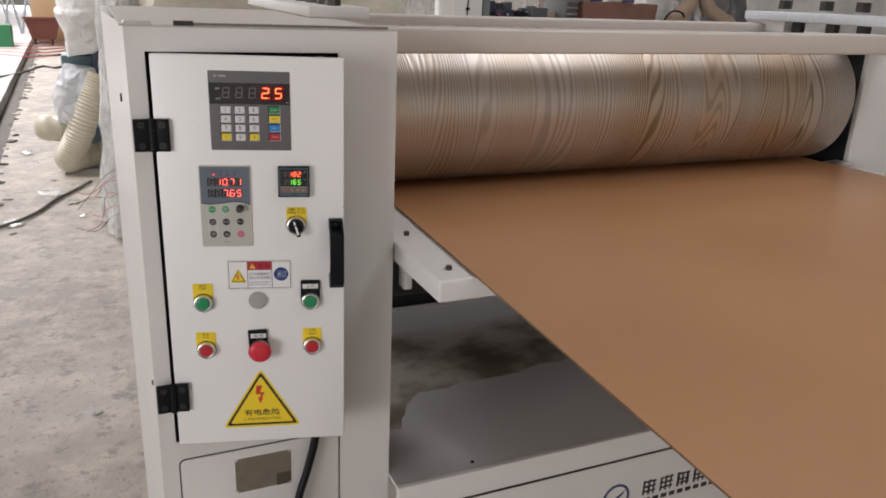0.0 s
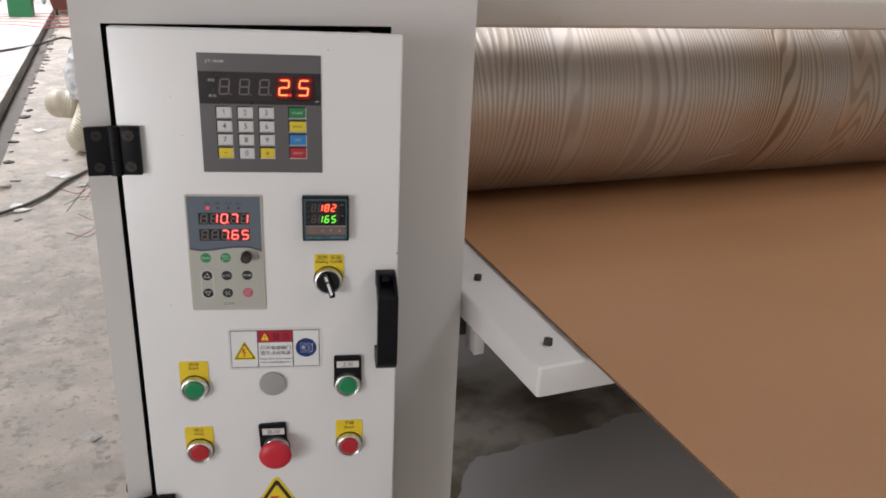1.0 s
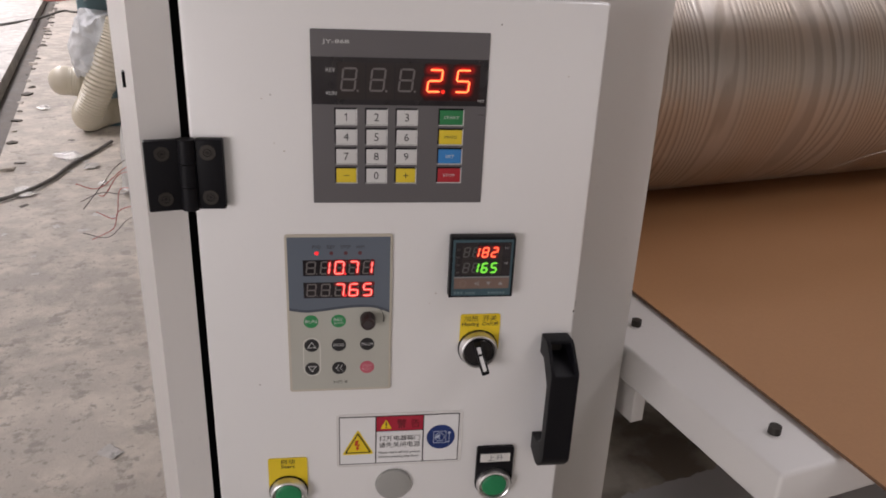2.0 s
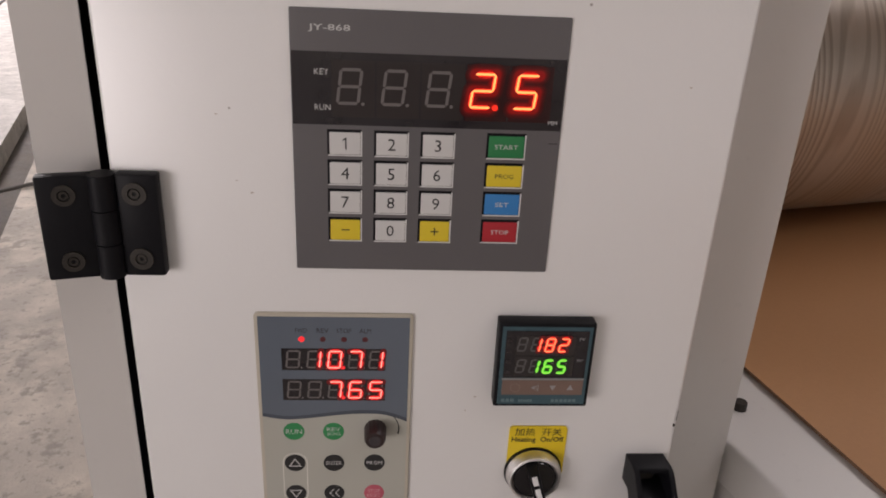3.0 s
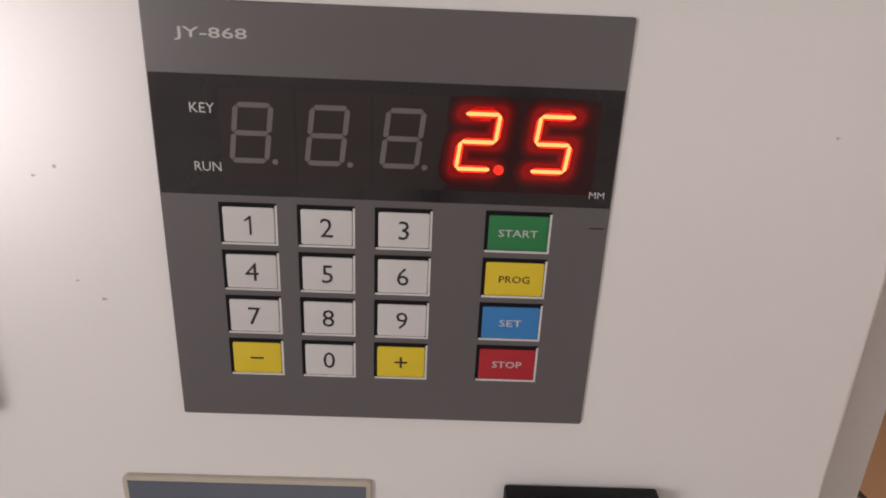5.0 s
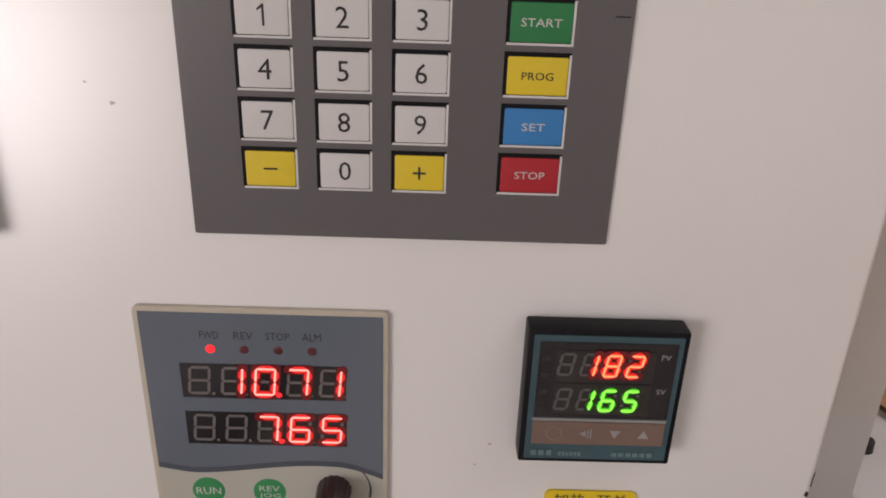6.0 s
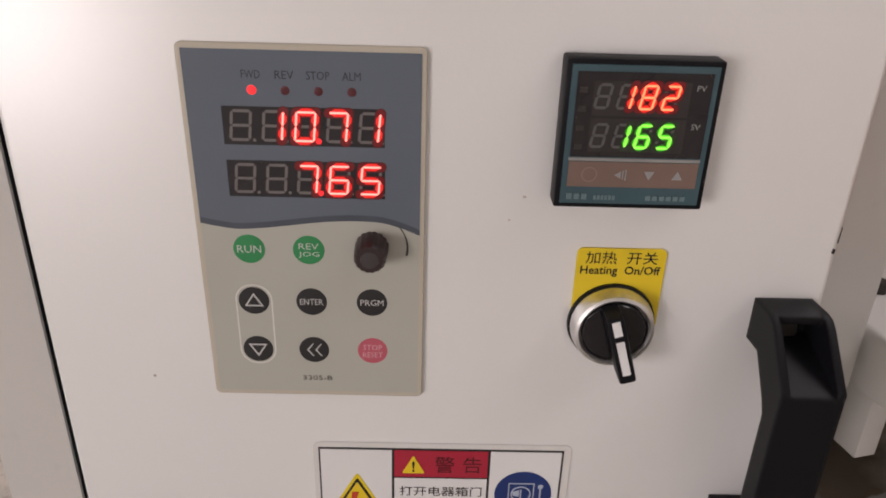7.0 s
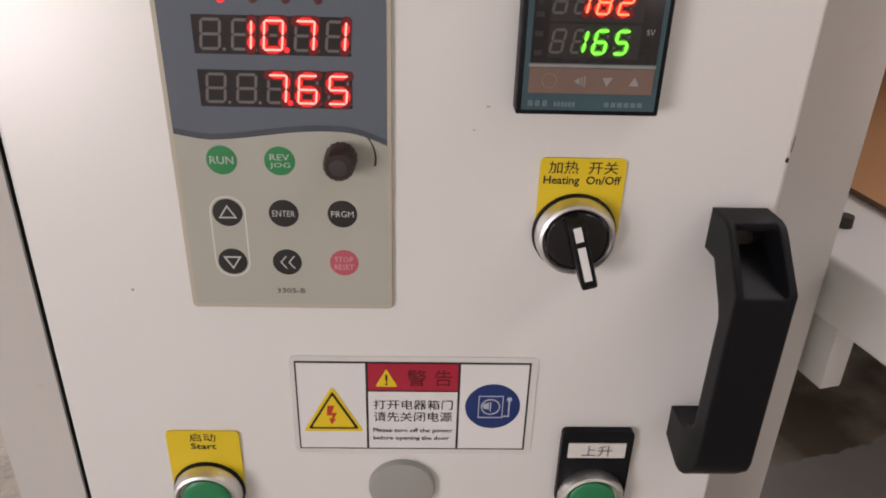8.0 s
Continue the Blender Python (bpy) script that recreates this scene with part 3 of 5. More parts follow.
INK_RED = plain("ink_red", (0.45, 0.03, 0.03), 0.5)
INK_BLACK = plain("ink_black", (0.015, 0.015, 0.016), 0.5)
INK_WHITE = plain("ink_white", (0.80, 0.80, 0.80), 0.5)


def ring(cx, cz, r0, r1, y0, y1, n=40, into=None):
    bm = into or bmesh.new()
    loops = [[bm.verts.new((cx + r * math.cos(2 * math.pi * i / n), y, cz + r * math.sin(2 * math.pi * i / n))) for i in range(n)] for r, y in ((r0, y0), (r1, y0), (r1, y1), (r0, y1))]
    fs = []
    for a, c in zip(loops, loops[1:] + loops[:1]):
        for i in range(n):
            fs.append(bm.faces.new((a[i], a[(i + 1) % n], c[(i + 1) % n], c[i])))
    bmesh.ops.recalc_face_normals(bm, faces=fs)
    return bm


part("emblem_ring", ring(0.908, 0.4085, 0.030, 0.036, -0.0558, -0.0548), INK_BLUE, apron)
part("emblem_swoosh", prism([(0.883, 0.393), (0.908, 0.410), (0.932, 0.425), (0.923, 0.413), (0.903, 0.398)], -0.0558, -0.0548), INK_BLUE, apron)
part("emblem_accent", prism([(0.898, 0.391), (0.920, 0.405), (0.926, 0.403), (0.908, 0.388)], -0.0559, -0.0548), INK_RED, apron)
rnd = random.Random(4)
for i in range(5):
    bx = 0.982 + i * 0.049
    for k in range(3):
        part("name_bar", box(bx + k * 0.014, bx + k * 0.014 + rnd.uniform(0.004, 0.008), -0.0558, -0.0548, 0.396, 0.436 - rnd.uniform(0, 0.006)), INK_BLACK, apron)
    for k in range(3):
        zz = 0.399 + k * 0.013 + rnd.uniform(0, 0.004)
        part("name_bar", box(bx + 0.004, bx + 0.036, -0.0557, -0.0548, zz, zz + 0.0045), INK_BLACK, apron)
for i in range(9):
    part("name_bar", box(0.99 + i * 0.024, 1.006 + i * 0.024, -0.0558, -0.0548, 0.376, 0.387), INK_BLACK, apron)

# ---- board being fed ----
sheet = bmesh.new()
NX, NY = 34, 60
top, low = [], []
for j in range(NY + 1):
    y = -1.62 + (0.62 + 1.62) * j / NY
    for grid, dz in ((top, 0.0), (low, -0.0030)):
        for i in range(NX + 1):
            u = i / NX
            x = 0.453 + 0.05 * y * (1 - u) + u * 1.37
            sag = 0.0015 * math.sin(3.1 * u + 1.7 * y) + (0.004 * max(0.0, u - 0.86) / 0.14)
            grid.append(sheet.verts.new((x, y, 1.0535 + dz + (sag if u > 0.05 else 0.0) * (1.0 if y < 0.3 else 0.0))))
W1 = NX + 1
for j in range(NY):
    for i in range(NX):
        k = j * W1 + i
        sheet.faces.new((top[k], top[k + 1], top[k + W1 + 1], top[k + W1]))
        sheet.faces.new((low[k], low[k + W1], low[k + W1 + 1], low[k + 1]))
for j in range(NY):
    a, b = j * W1, (j + 1) * W1
    sheet.faces.new((top[a], top[b], low[b], low[a]))
    sheet.faces.new((top[a + NX], low[a + NX], low[b + NX], top[b + NX]))
for i in range(NX):
    b = NY * W1
    sheet.faces.new((top[i], low[i], low[i + 1], top[i + 1]))
    sheet.faces.new((top[b + i], top[b + i + 1], low[b + i + 1], low[b + i]))
board = single("fibreboard_sheet", sheet, BOARD, "smooth brown fibreboard sheet lying on the feed table", "board")
board.data.materials.append(BOARD_EDGE)
for face in board.data.polygons:
    face.material_index = int(abs(face.normal.z) < 0.5)

# ---- cabinet door, hung at its edge and standing ajar ----
DOOR = Matrix.Translation((0.2337, -0.0730, 0.1283)) @ Matrix.Rotation(radians(-14.5), 4, "Z")
door = thing("cabinet_door", (-0.107, 0, 0.606), "white enamelled steel cabinet door standing ajar", "cabinet door", DOOR)
SPOT = plain("dirt_spot", (0.54, 0.49, 0.44), 0.5)
part("panel", box(-0.2455, 0.0335, 0.0, 0.0185, 0.5965, 1.2450, 0.0022, 3), DOOR_WHITE, door)
part("paint_chip", prism([(0.0314, 1.0152), (0.0324, 1.0148), (0.0326, 1.0166), (0.0317, 1.0170)], -0.0003, 0.0), GUNMETAL, door)
part("paint_chip", prism([(0.0327, 1.0190), (0.0329, 1.0190), (0.0330, 1.0250), (0.0329, 1.0250)], -0.0002, 0.0002), GUNMETAL, door)
for px, pz, pr in ((-0.1975, 1.1780, 0.0006), (-0.1905, 1.1480, 0.0005), (-0.1840, 1.1425, 0.0008), (-0.0765, 1.0335, 0.0007), (-0.0810, 1.0250, 0.0005), (0.0090, 1.1960, 0.0006)):
    part("dirt_spot", prism([(px + pr * k * math.cos(a), pz + pr * 0.7 * k * math.sin(a)) for a, k in ((0, 1.4), (1, 0.8), (2.2, 1.1), (3.3, 0.7), (4.2, 1.2), (5.3, 0.8))], -0.0001, 0.0002), SPOT, door)
grip = bmesh.new()
top_edge = [(0.0, 0.9970), (-0.0105, 0.9970), (-0.0135, 0.9962), (-0.0160, 0.9942), (-0.0300, 0.9770)]
top_hollow = [(0.0, 0.9970), (-0.0105, 0.9970), (-0.0122, 0.9962), (-0.0122, 0.9935), (-0.0040, 0.9930), (-0.0040, 0.9858), (-0.0290, 0.9758), (-0.0300, 0.9752)]
rest = [(-0.0300, 0.9000), (-0.0285, 0.8948), (-0.0220, 0.8872), (-0.0180, 0.8848), (-0.0140, 0.8842), (-0.0100, 0.8855), (0.0, 0.8895),
        (0.0, 0.9046), (-0.0110, 0.9046), (-0.0180, 0.9080), (-0.0215, 0.9130), (-0.0215, 0.9620), (-0.0190, 0.9670), (-0.0090, 0.9805), (0.0, 0.9805)]
prism_x(top_edge + rest, 0.0087, 0.0114, grip)
prism_x(top_hollow + rest, 0.0114, 0.0265, grip)
prism_x(top_edge + rest, 0.0265, 0.0292, grip)
bmesh.ops.remove_doubles(grip, verts=grip.verts, dist=1e-5)
for v in grip.verts:
    v.co.x += (0.0020 if v.co.x < 0.019 else 0.0032) * min(1.0, -v.co.y / 0.030)
handle = part("handle", grip, HANDLE_BLACK, door, "black moulded plastic pull handle")
part("handle_screw", lathe([(0.0018, -0.0062), (0.0040, -0.0060), (0.0045, -0.0048)], 0.0195, 0.9868, 16), GUNMETAL, handle)

for hz, tall in ((1.1277, 0.0485), (0.6890, 0.0505)):
    hinge = thing("hinge", (-0.247, -0.006, hz - 0.025), "black plastic hinge with screws joining door and cabinet", "hinge", DOOR, "hinges of the cabinet door")
    part("door_leaf", box(-0.2415, -0.2235, -0.0072, -0.0002, hz - tall / 2, hz + tall / 2, 0.0012), BLACK, hinge)
    fixed = box(-0.0285, -0.0045, -0.0072, -0.0010, -tall / 2, tall / 2, 0.0012)
    bmesh.ops.transform(fixed, verts=fixed.verts, matrix=Matrix.Translation((-0.2465, 0.0, hz)) @ Matrix.Rotation(radians(14.5), 4, "Z"))
    part("fixed_leaf", fixed, BLACK, hinge)
    for k, (a, b) in enumerate(((-0.5, -0.17), (-0.16, 0.16), (0.17, 0.5))):
        knuckle = bmesh.new()
        bmesh.ops.create_cone(knuckle, cap_ends=True, segments=20, radius1=0.0058, radius2=0.0058, depth=tall * (b - a), matrix=Matrix.Translation((-0.247, -0.0062, hz + tall * (a + b) / 2)))
        part("knuckle", knuckle, BLACK, hinge)
    for dz in (-0.0155, 0.0155):
        screw = ring(-0.2333, hz + dz, 0.0028, 0.0052, -0.0080, -0.0070, 20)
        ring(-0.2333, hz + dz, 0.0010, 0.0022, -0.0078, -0.0070, 12, screw)
        part("screw", screw, GUNMETAL, hinge)
        far = ring(-0.0175, dz, 0.0026, 0.0048, -0.0080, -0.0070, 20)
        ring(-0.0175, dz, 0.0010, 0.0020, -0.0078, -0.0070, 12, far)
        bmesh.ops.transform(far, verts=far.verts, matrix=Matrix.Translation((-0.2465, 0.0, hz)) @ Matrix.Rotation(radians(14.5), 4, "Z"))
        part("screw", far, GUNMETAL, hinge)

# ---- devices in the door ----
RED_LED = glowing("red_led", (1.0, 0.022, 0.006), 2.0)
RED_CORE = glowing("red_core", (1.0, 0.34, 0.09), 3.6)


def painted_glow(name, colour, body, levels):
    """Painted glow round a digit's bars: emissive layers, each narrower and stronger than the last."""
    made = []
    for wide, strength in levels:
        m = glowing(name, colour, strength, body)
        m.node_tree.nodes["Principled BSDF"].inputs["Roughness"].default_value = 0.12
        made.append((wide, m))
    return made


# Emissive layers that stand in for the bars' glow on their surround.
BIG_GLOW = painted_glow("red_casing", (1.0, 0.006, 0.003), (0.03, 0.004, 0.005), ((5.8, 0.022), (4.9, 0.05), (4.1, 0.10), (3.4, 0.19), (2.8, 0.33)))
RED_GLOW = painted_glow("small_red_painted_glow", (1.0, 0.006, 0.006), (0.020, 0.017, 0.020), ((3.3, 0.06), (2.8, 0.18)))
GREEN_GLOW = painted_glow("green_painted_glow", (0.08, 1.0, 0.02), (0.030, 0.028, 0.028), ((2.8, 0.02),))
GREEN_CORE = glowing("green_core", (0.32, 1.0, 0.10), 1.8, (0.02, 0.2, 0.02))
WARM_CORE = glowing("warm_core", (1.0, 0.24, 0.10), 3.0)
PINK_CORE = glowing("pink_core", (1.0, 0.30, 0.24), 3.2)
# Dim emissive rims, the innermost ring of the painted glow.
RED_HALO = glowing("red_glow_rim", (1.0, 0.008, 0.004), 0.95)
GREEN_HALO = glowing("green_glow_rim", (0.05, 1.0, 0.01), 0.22, (0.02, 0.1, 0.01))
WARM_LED = glowing("warm_red_led", (1.0, 0.035, 0.015), 1.9)
RED_LED_SMALL = glowing("small_red_led", (1.0, 0.016, 0.025), 1.9)
GREEN_LED = glowing("green_led", (0.10, 1.0, 0.02), 1.3, (0.02, 0.2, 0.02))
UNLIT = plain("unlit_segment", (0.15, 0.135, 0.13), 0.45)
UNLIT_DIM = plain("unlit_segment_dim", (0.10, 0.098, 0.095), 0.45)
GREY_FACE = painted("grey_face", (0.118, 0.112, 0.116), 0.36, 2500.0, 0.00004, amount=0.15, scale=20)
WINDOW = plain("display_window", (0.020, 0.017, 0.020), 0.10, coat=0.3)
DIGIT_BED = plain("digit_bed", (0.028, 0.022, 0.022), 0.2)
# Red shine of the lit digits, put into the base colour of their beds.
DIGIT_BED_GLOW = plain("digit_bed_glow", (0.030, 0.004, 0.005), 0.2)
KEY_WHITE = painted("key_white", (0.62, 0.62, 0.61), 0.4, 2500.0, 0.00003, amount=0.1, scale=40)
KEY_YELLOW = painted("key_yellow", (0.72, 0.55, 0.03), 0.4, 2500.0, 0.00003, amount=0.1, scale=40)
KEY_GREEN = painted("key_green", (0.015, 0.20, 0.065), 0.4, 2500.0, 0.00003, amount=0.1, scale=40)
KEY_BLUE = painted("key_blue", (0.03, 0.21, 0.52), 0.4, 2500.0, 0.00003, amount=0.1, scale=40)
KEY_RED = painted("key_red", (0.42, 0.02, 0.03), 0.4, 2500.0, 0.00003, amount=0.1, scale=40)
KEY_LIT_EDGE = plain("key_lit_edge", (0.66, 0.66, 0.65), 0.35)
PRINT_PALE = plain("print_pale", (0.55, 0.55, 0.54), 0.5)
PRINT_DIM = plain("print_dim", (0.30, 0.30, 0.30), 0.5)
YELLOW = painted("yellow_label", (0.78, 0.57, 0.018), 0.42, 1500.0, 0.00005, amount=0.15, scale=30)
SIGN_WHITE = painted("sign_white", (0.76, 0.76, 0.76), 0.25, 1500.0, 0.00004, amount=0.15, scale=30)



def flatten(ob, k, skip=()):
    """Presses the parts of a panel device back towards the door."""
    for o in ob.children_recursive:
        if o.type == "MESH" and o.name.split(".")[0] not in skip:
            for v in o.data.vertices:
                v.co.y *= k


unit = thing("thickness_controller", (-0.106, 0, 1.106), "grey keypad controller with a red digital readout set in the door", "controller", DOOR)
part("faceplate", box(-0.1650, -0.0470, -0.0030, 0.0002, 1.1058, 1.2236, 0.0006), GREY_FACE, unit)
part("display_window", box(-0.1646, -0.0474, -0.0034, -0.0028, 1.1750, 1.2062), WINDOW, unit)
for i in range(5):
    part("digit_bed", box(-0.1480 + i * 0.0192, -0.1295 + i * 0.0192, -0.0036, -0.0032, 1.1785, 1.2030), DIGIT_BED if i < 3 else DIGIT_BED_GLOW, unit)
readout(unit, ["", "", "", "2", "5"], -0.1455, 1.1846, 0.0088, 0.0144, 0.01905, 0.00155, 0.12, RED_LED, UNLIT, -0.0039, (3,), RED_HALO, RED_CORE, BIG_GLOW)
lettering("lettering", "JY-868", -0.1573, -0.1399, 1.2140, 1.2173, -0.0033, PRINT_PALE, unit, bold=0.01)
lettering("lettering", "KEY", -0.1552, -0.1490, 1.1966, 1.1991, -0.0037, PRINT_PALE, unit)
lettering("lettering", "RUN", -0.1552, -0.1484, 1.1814, 1.1839, -0.0037, PRINT_PALE, unit)
lettering("lettering", "MM", -0.0532, -0.0492, 1.1777, 1.1795, -0.0037, PRINT_PALE, unit)


def key(x0, z1, w, colour, words, ink, tall):
    z0 = z1 - 0.0112
    cap = part("key", box(x0 + 0.0006, x0 + w - 0.0006, -0.0042, -0.0028, z0 + 0.0006, z1 - 0.0006, 0.0005), colour, unit)
    # Lit lower-right bevel and shaded upper-left edge, painted as pale and black strips.
    rim = box(x0 - 0.0001, x0 + w, -0.0034, -0.0028, z0 - 0.0002, z0 + 0.0004)
    box(x0 + w - 0.0005, x0 + w + 0.0001, -0.0034, -0.0028, z0 - 0.0002, z1, into=rim)
    part("key_lit_edge", rim, KEY_LIT_EDGE, cap)
    part("key_shade_edge", box(x0 - 0.0004, x0 + w, -0.0031, -0.0028, z0, z1 + 0.0006), BLACK, cap)
    cx, cz = x0 + w / 2, (z0 + z1) / 2
    wide = {"1": 0.0012, "-": 0.0034, "+": 0.0034}.get(words, 0.0030 if len(words) == 1 else 0.0021 * len(words))
    if words == "-":
        part("minus_sign", box(cx - 0.0019, cx + 0.0019, -0.0045, -0.0042, cz - 0.0002, cz + 0.0003), ink, cap)
    elif words == "1":
        h = tall / 2
        part("legend", prism([(cx + 0.0001, cz - h), (cx + 0.00065, cz - h), (cx + 0.00065, cz + h), (cx + 0.0002, cz + h), (cx - 0.0011, cz + h * 0.58), (cx - 0.0011, cz + h * 0.36), (cx + 0.0001, cz + h * 0.66)], -0.0045, -0.0042), ink, cap)
    else:
        lettering("legend", words, cx - wide / 2, cx + wide / 2, cz - tall / 2, cz + tall / 2, -0.0044, ink, cap, bold=0.0 if len(words) == 1 else 0.004, natural=len(words) == 1)


for r, names in enumerate((("1", "2", "3"), ("4", "5", "6"), ("7", "8", "9"), ("-", "0", "+"))):
    for c, word in enumerate(names):
        key(-0.1497 + c * 0.0205, 1.1724 - r * 0.01365, 0.0148, KEY_YELLOW if word in "-+" else KEY_WHITE, word, INK_BLACK, 0.0036 if word == "+" else 0.0054)
for r, (word, colour) in enumerate((("START", KEY_GREEN), ("PROG", KEY_YELLOW), ("SET", KEY_BLUE), ("STOP", KEY_RED))):
    key(-0.0794, 1.1727 - r * 0.01365, 0.0172, colour, word, INK_BLACK if word == "PROG" else PRINT_PALE, 0.0021)
part("face_scratch", box(-0.0520, -0.0480, -0.0032, -0.0029, 1.1690, 1.1693), BLACK, unit)

flatten(unit, 0.36)

# keypad of the drive
BEIGE = painted("beige_plastic", (0.50, 0.46, 0.38), 0.45, 1800.0, 0.00006, amount=0.25, scale=25)
PAD = painted("pad_grey_green", (0.44, 0.44, 0.39), 0.38, 1800.0, 0.00004, amount=0.25, scale=25)
SLATE = painted("slate_face", (0.125, 0.150, 0.185), 0.16, 2500.0, 0.00002, amount=0.15, scale=25)
SLATE_DARK = plain("slate_dark", (0.075, 0.088, 0.110), 0.2)
PINK = plain("pink_button", (0.50, 0.10, 0.14), 0.4)
GREEN_PAD = plain("green_button", (0.02, 0.24, 0.08), 0.4)
drive = thing("drive_keypad", (-0.148, 0, 0.952), "beige and slate drive keypad with two red readouts", "controller", DOOR)
part("bezel", prism(rounded(-0.1865, -0.1095, 0.9522, 1.0820, 0.002), -0.0065, 0.0, bevel=0.0010), BEIGE, drive)
part("pad", box(-0.1848, -0.1112, -0.0068, -0.0060, 0.9540, 1.0802), PAD, drive)


def swell(x):
    u = (x + 0.1848) / 0.0736
    return 1.0221 + 0.0019 * math.sin((u - 0.42) * 5.4) - 0.040 * max(0.0, u - 0.80) ** 1.6 + 0.0016 * max(0.0, 0.16 - u) / 0.16


wave_x = [-0.1848 + 0.0736 * i / 28 for i in range(29)]
part("slate_panel", prism([(x, swell(x) + 0.0022) for x in wave_x] + [(-0.1112, 1.0802), (-0.1848, 1.0802)], -0.0072, -0.0064), SLATE, drive)
part("slate_border", prism([(x, swell(x)) for x in wave_x] + [(x, swell(x) + 0.0030) for x in reversed(wave_x)], -0.0070, -0.0064), SLATE_DARK, drive)
for z0 in (1.0500, 1.0322):
    part("readout_window", box(-0.1740, -0.1228, -0.0075, -0.0068, z0, z0 + 0.0126), WINDOW, drive)
readout(drive, ["", "1", "0", "7", "1"], -0.1718, 1.0517, 0.0060, 0.0094, 0.0102, 0.0011, 0.10, RED_LED_SMALL, UNLIT, -0.0078, (2,), RED_HALO, PINK_CORE, RED_GLOW)
readout(drive, ["", "", "7", "6", "5"], -0.1718, 1.0339, 0.0060, 0.0094, 0.0102, 0.0011, 0.10, RED_LED_SMALL, UNLIT, -0.0078, (2,), RED_HALO, PINK_CORE, RED_GLOW)
for i, word in enumerate(("FWD", "REV", "STOP", "ALM")):
    cx = -0.1640 + i * 0.01035
    lettering("lettering", word, cx - 0.0007 * len(word) - 0.0008, cx + 0.0007 * len(word) + 0.0008, 1.0714, 1.0740, -0.00735, INK_BLACK, drive)
    part("lamp", lathe([(0.0006, -0.0078), (0.0013, -0.0075), (0.0016, -0.0070)], cx, 1.0678, 14), RED_LED_SMALL if i == 0 else plain("dark_lamp", (0.10, 0.02, 0.025), 0.3), drive)
for gx, gz, colour, words in ((-0.1693, 1.0128, GREEN_PAD, "RUN"), (-0.1490, 1.0128, GREEN_PAD, "REV\nJOG"),
                              (-0.1693, 0.9925, INK_BLACK, "up"), (-0.1490, 0.9925, INK_BLACK, "ENTER"), (-0.1277, 0.9926, INK_BLACK, "PRGM"),
                              (-0.1693, 0.9724, INK_BLACK, "down"), (-0.1490, 0.9724, INK_BLACK, "shift"), (-0.1277, 0.9724, PINK, "STOP\nRESET")):
    pad = part("button", lathe([(0.0046, -0.0074), (0.0053, -0.0072), (0.0055, -0.0066)], gx, gz, 32), colour, drive)
    if words in ("up", "down"):
        s = 1 if words == "up" else -1
        tri = bmesh.new()
        o, i_ = [(gx - 0.0034, gz - 0.0022 * s), (gx + 0.0034, gz - 0.0022 * s), (gx, gz + 0.0032 * s)], [(gx - 0.0024, gz - 0.0016 * s), (gx + 0.0024, gz - 0.0016 * s), (gx, gz + 0.0021 * s)]
        for k in range(3):
            prism([o[k], o[(k + 1) % 3], i_[(k + 1) % 3], i_[k]], -0.0077, -0.0073, tri)
        part("arrow", tri, PRINT_PALE, pad)
    elif words == "shift":
        chev = bmesh.new()
        for dx in (-0.0026, 0.0004):
            for s in (1, -1):
                prism([(gx + dx, gz), (gx + dx + 0.0006, gz), (gx + dx + 0.0026, gz + 0.0026 * s), (gx + dx + 0.0020, gz + 0.0026 * s)], -0.0077, -0.0073, chev)
        part("arrow", chev, PRINT_PALE, pad)
    elif "\n" in words:
        a, b = words.split("\n")
        lettering("legend", a, gx - 0.0034, gx + 0.0034, gz + 0.0003, gz + 0.0026, -0.0076, PRINT_PALE if colour is not PINK else plain("print_pink", (0.62, 0.36, 0.38), 0.5), pad)
        lettering("legend", b, gx - 0.0036, gx + 0.0036, gz - 0.0029, gz - 0.0006, -0.0076, PRINT_PALE if colour is not PINK else plain("print_pink", (0.62, 0.36, 0.38), 0.5), pad)
    else:
        h = 0.0014 if words == "RUN" else 0.0012
        lettering("legend", words, gx - 0.0041, gx + 0.0041, gz - h, gz + h, -0.0076, PRINT_PALE, pad)
outline = rounded(-0.1758, -0.1628, 0.9660, 0.9990, 0.0062, 8)
inner = rounded(-0.1753, -0.1633, 0.9665, 0.9985, 0.0057, 8)
loop = bmesh.new()
for k in range(len(outline)):
    n = (k + 1) % len(outline)
    prism([outline[k], outline[n], inner[n], inner[k]], -0.0070, -0.0067, loop)
part("outline", loop, plain("print_cream", (0.68, 0.67, 0.62), 0.5), drive)
knob = bmesh.new()
ribs = [(0.0054 if i % 3 else 0.0051) for i in range(48)]
kx, kz = -0.1274, 1.0146
front_ring = [knob.verts.new((kx + 0.86 * r * math.cos(2 * math.pi * i / 48), -0.0120, kz + 0.86 * r * math.sin(2 * math.pi * i / 48))) for i, r in enumerate(ribs)]
mid_ring = [knob.verts.new((kx + r * math.cos(2 * math.pi * i / 48), -0.0108, kz + r * math.sin(2 * math.pi * i / 48))) for i, r in enumerate(ribs)]
rear_ring = [knob.verts.new((kx + 1.08 * r * math.cos(2 * math.pi * i / 48), -0.0012, kz + 1.08 * r * math.sin(2 * math.pi * i / 48))) for i, r in enumerate(ribs)]
for a, c in ((front_ring, mid_ring), (mid_ring, rear_ring)):
    for i in range(48):
        knob.faces.new((a[i], a[(i + 1) % 48], c[(i + 1) % 48], c[i]))
knob.faces.new(front_ring)
bmesh.ops.recalc_face_normals(knob, faces=knob.faces)
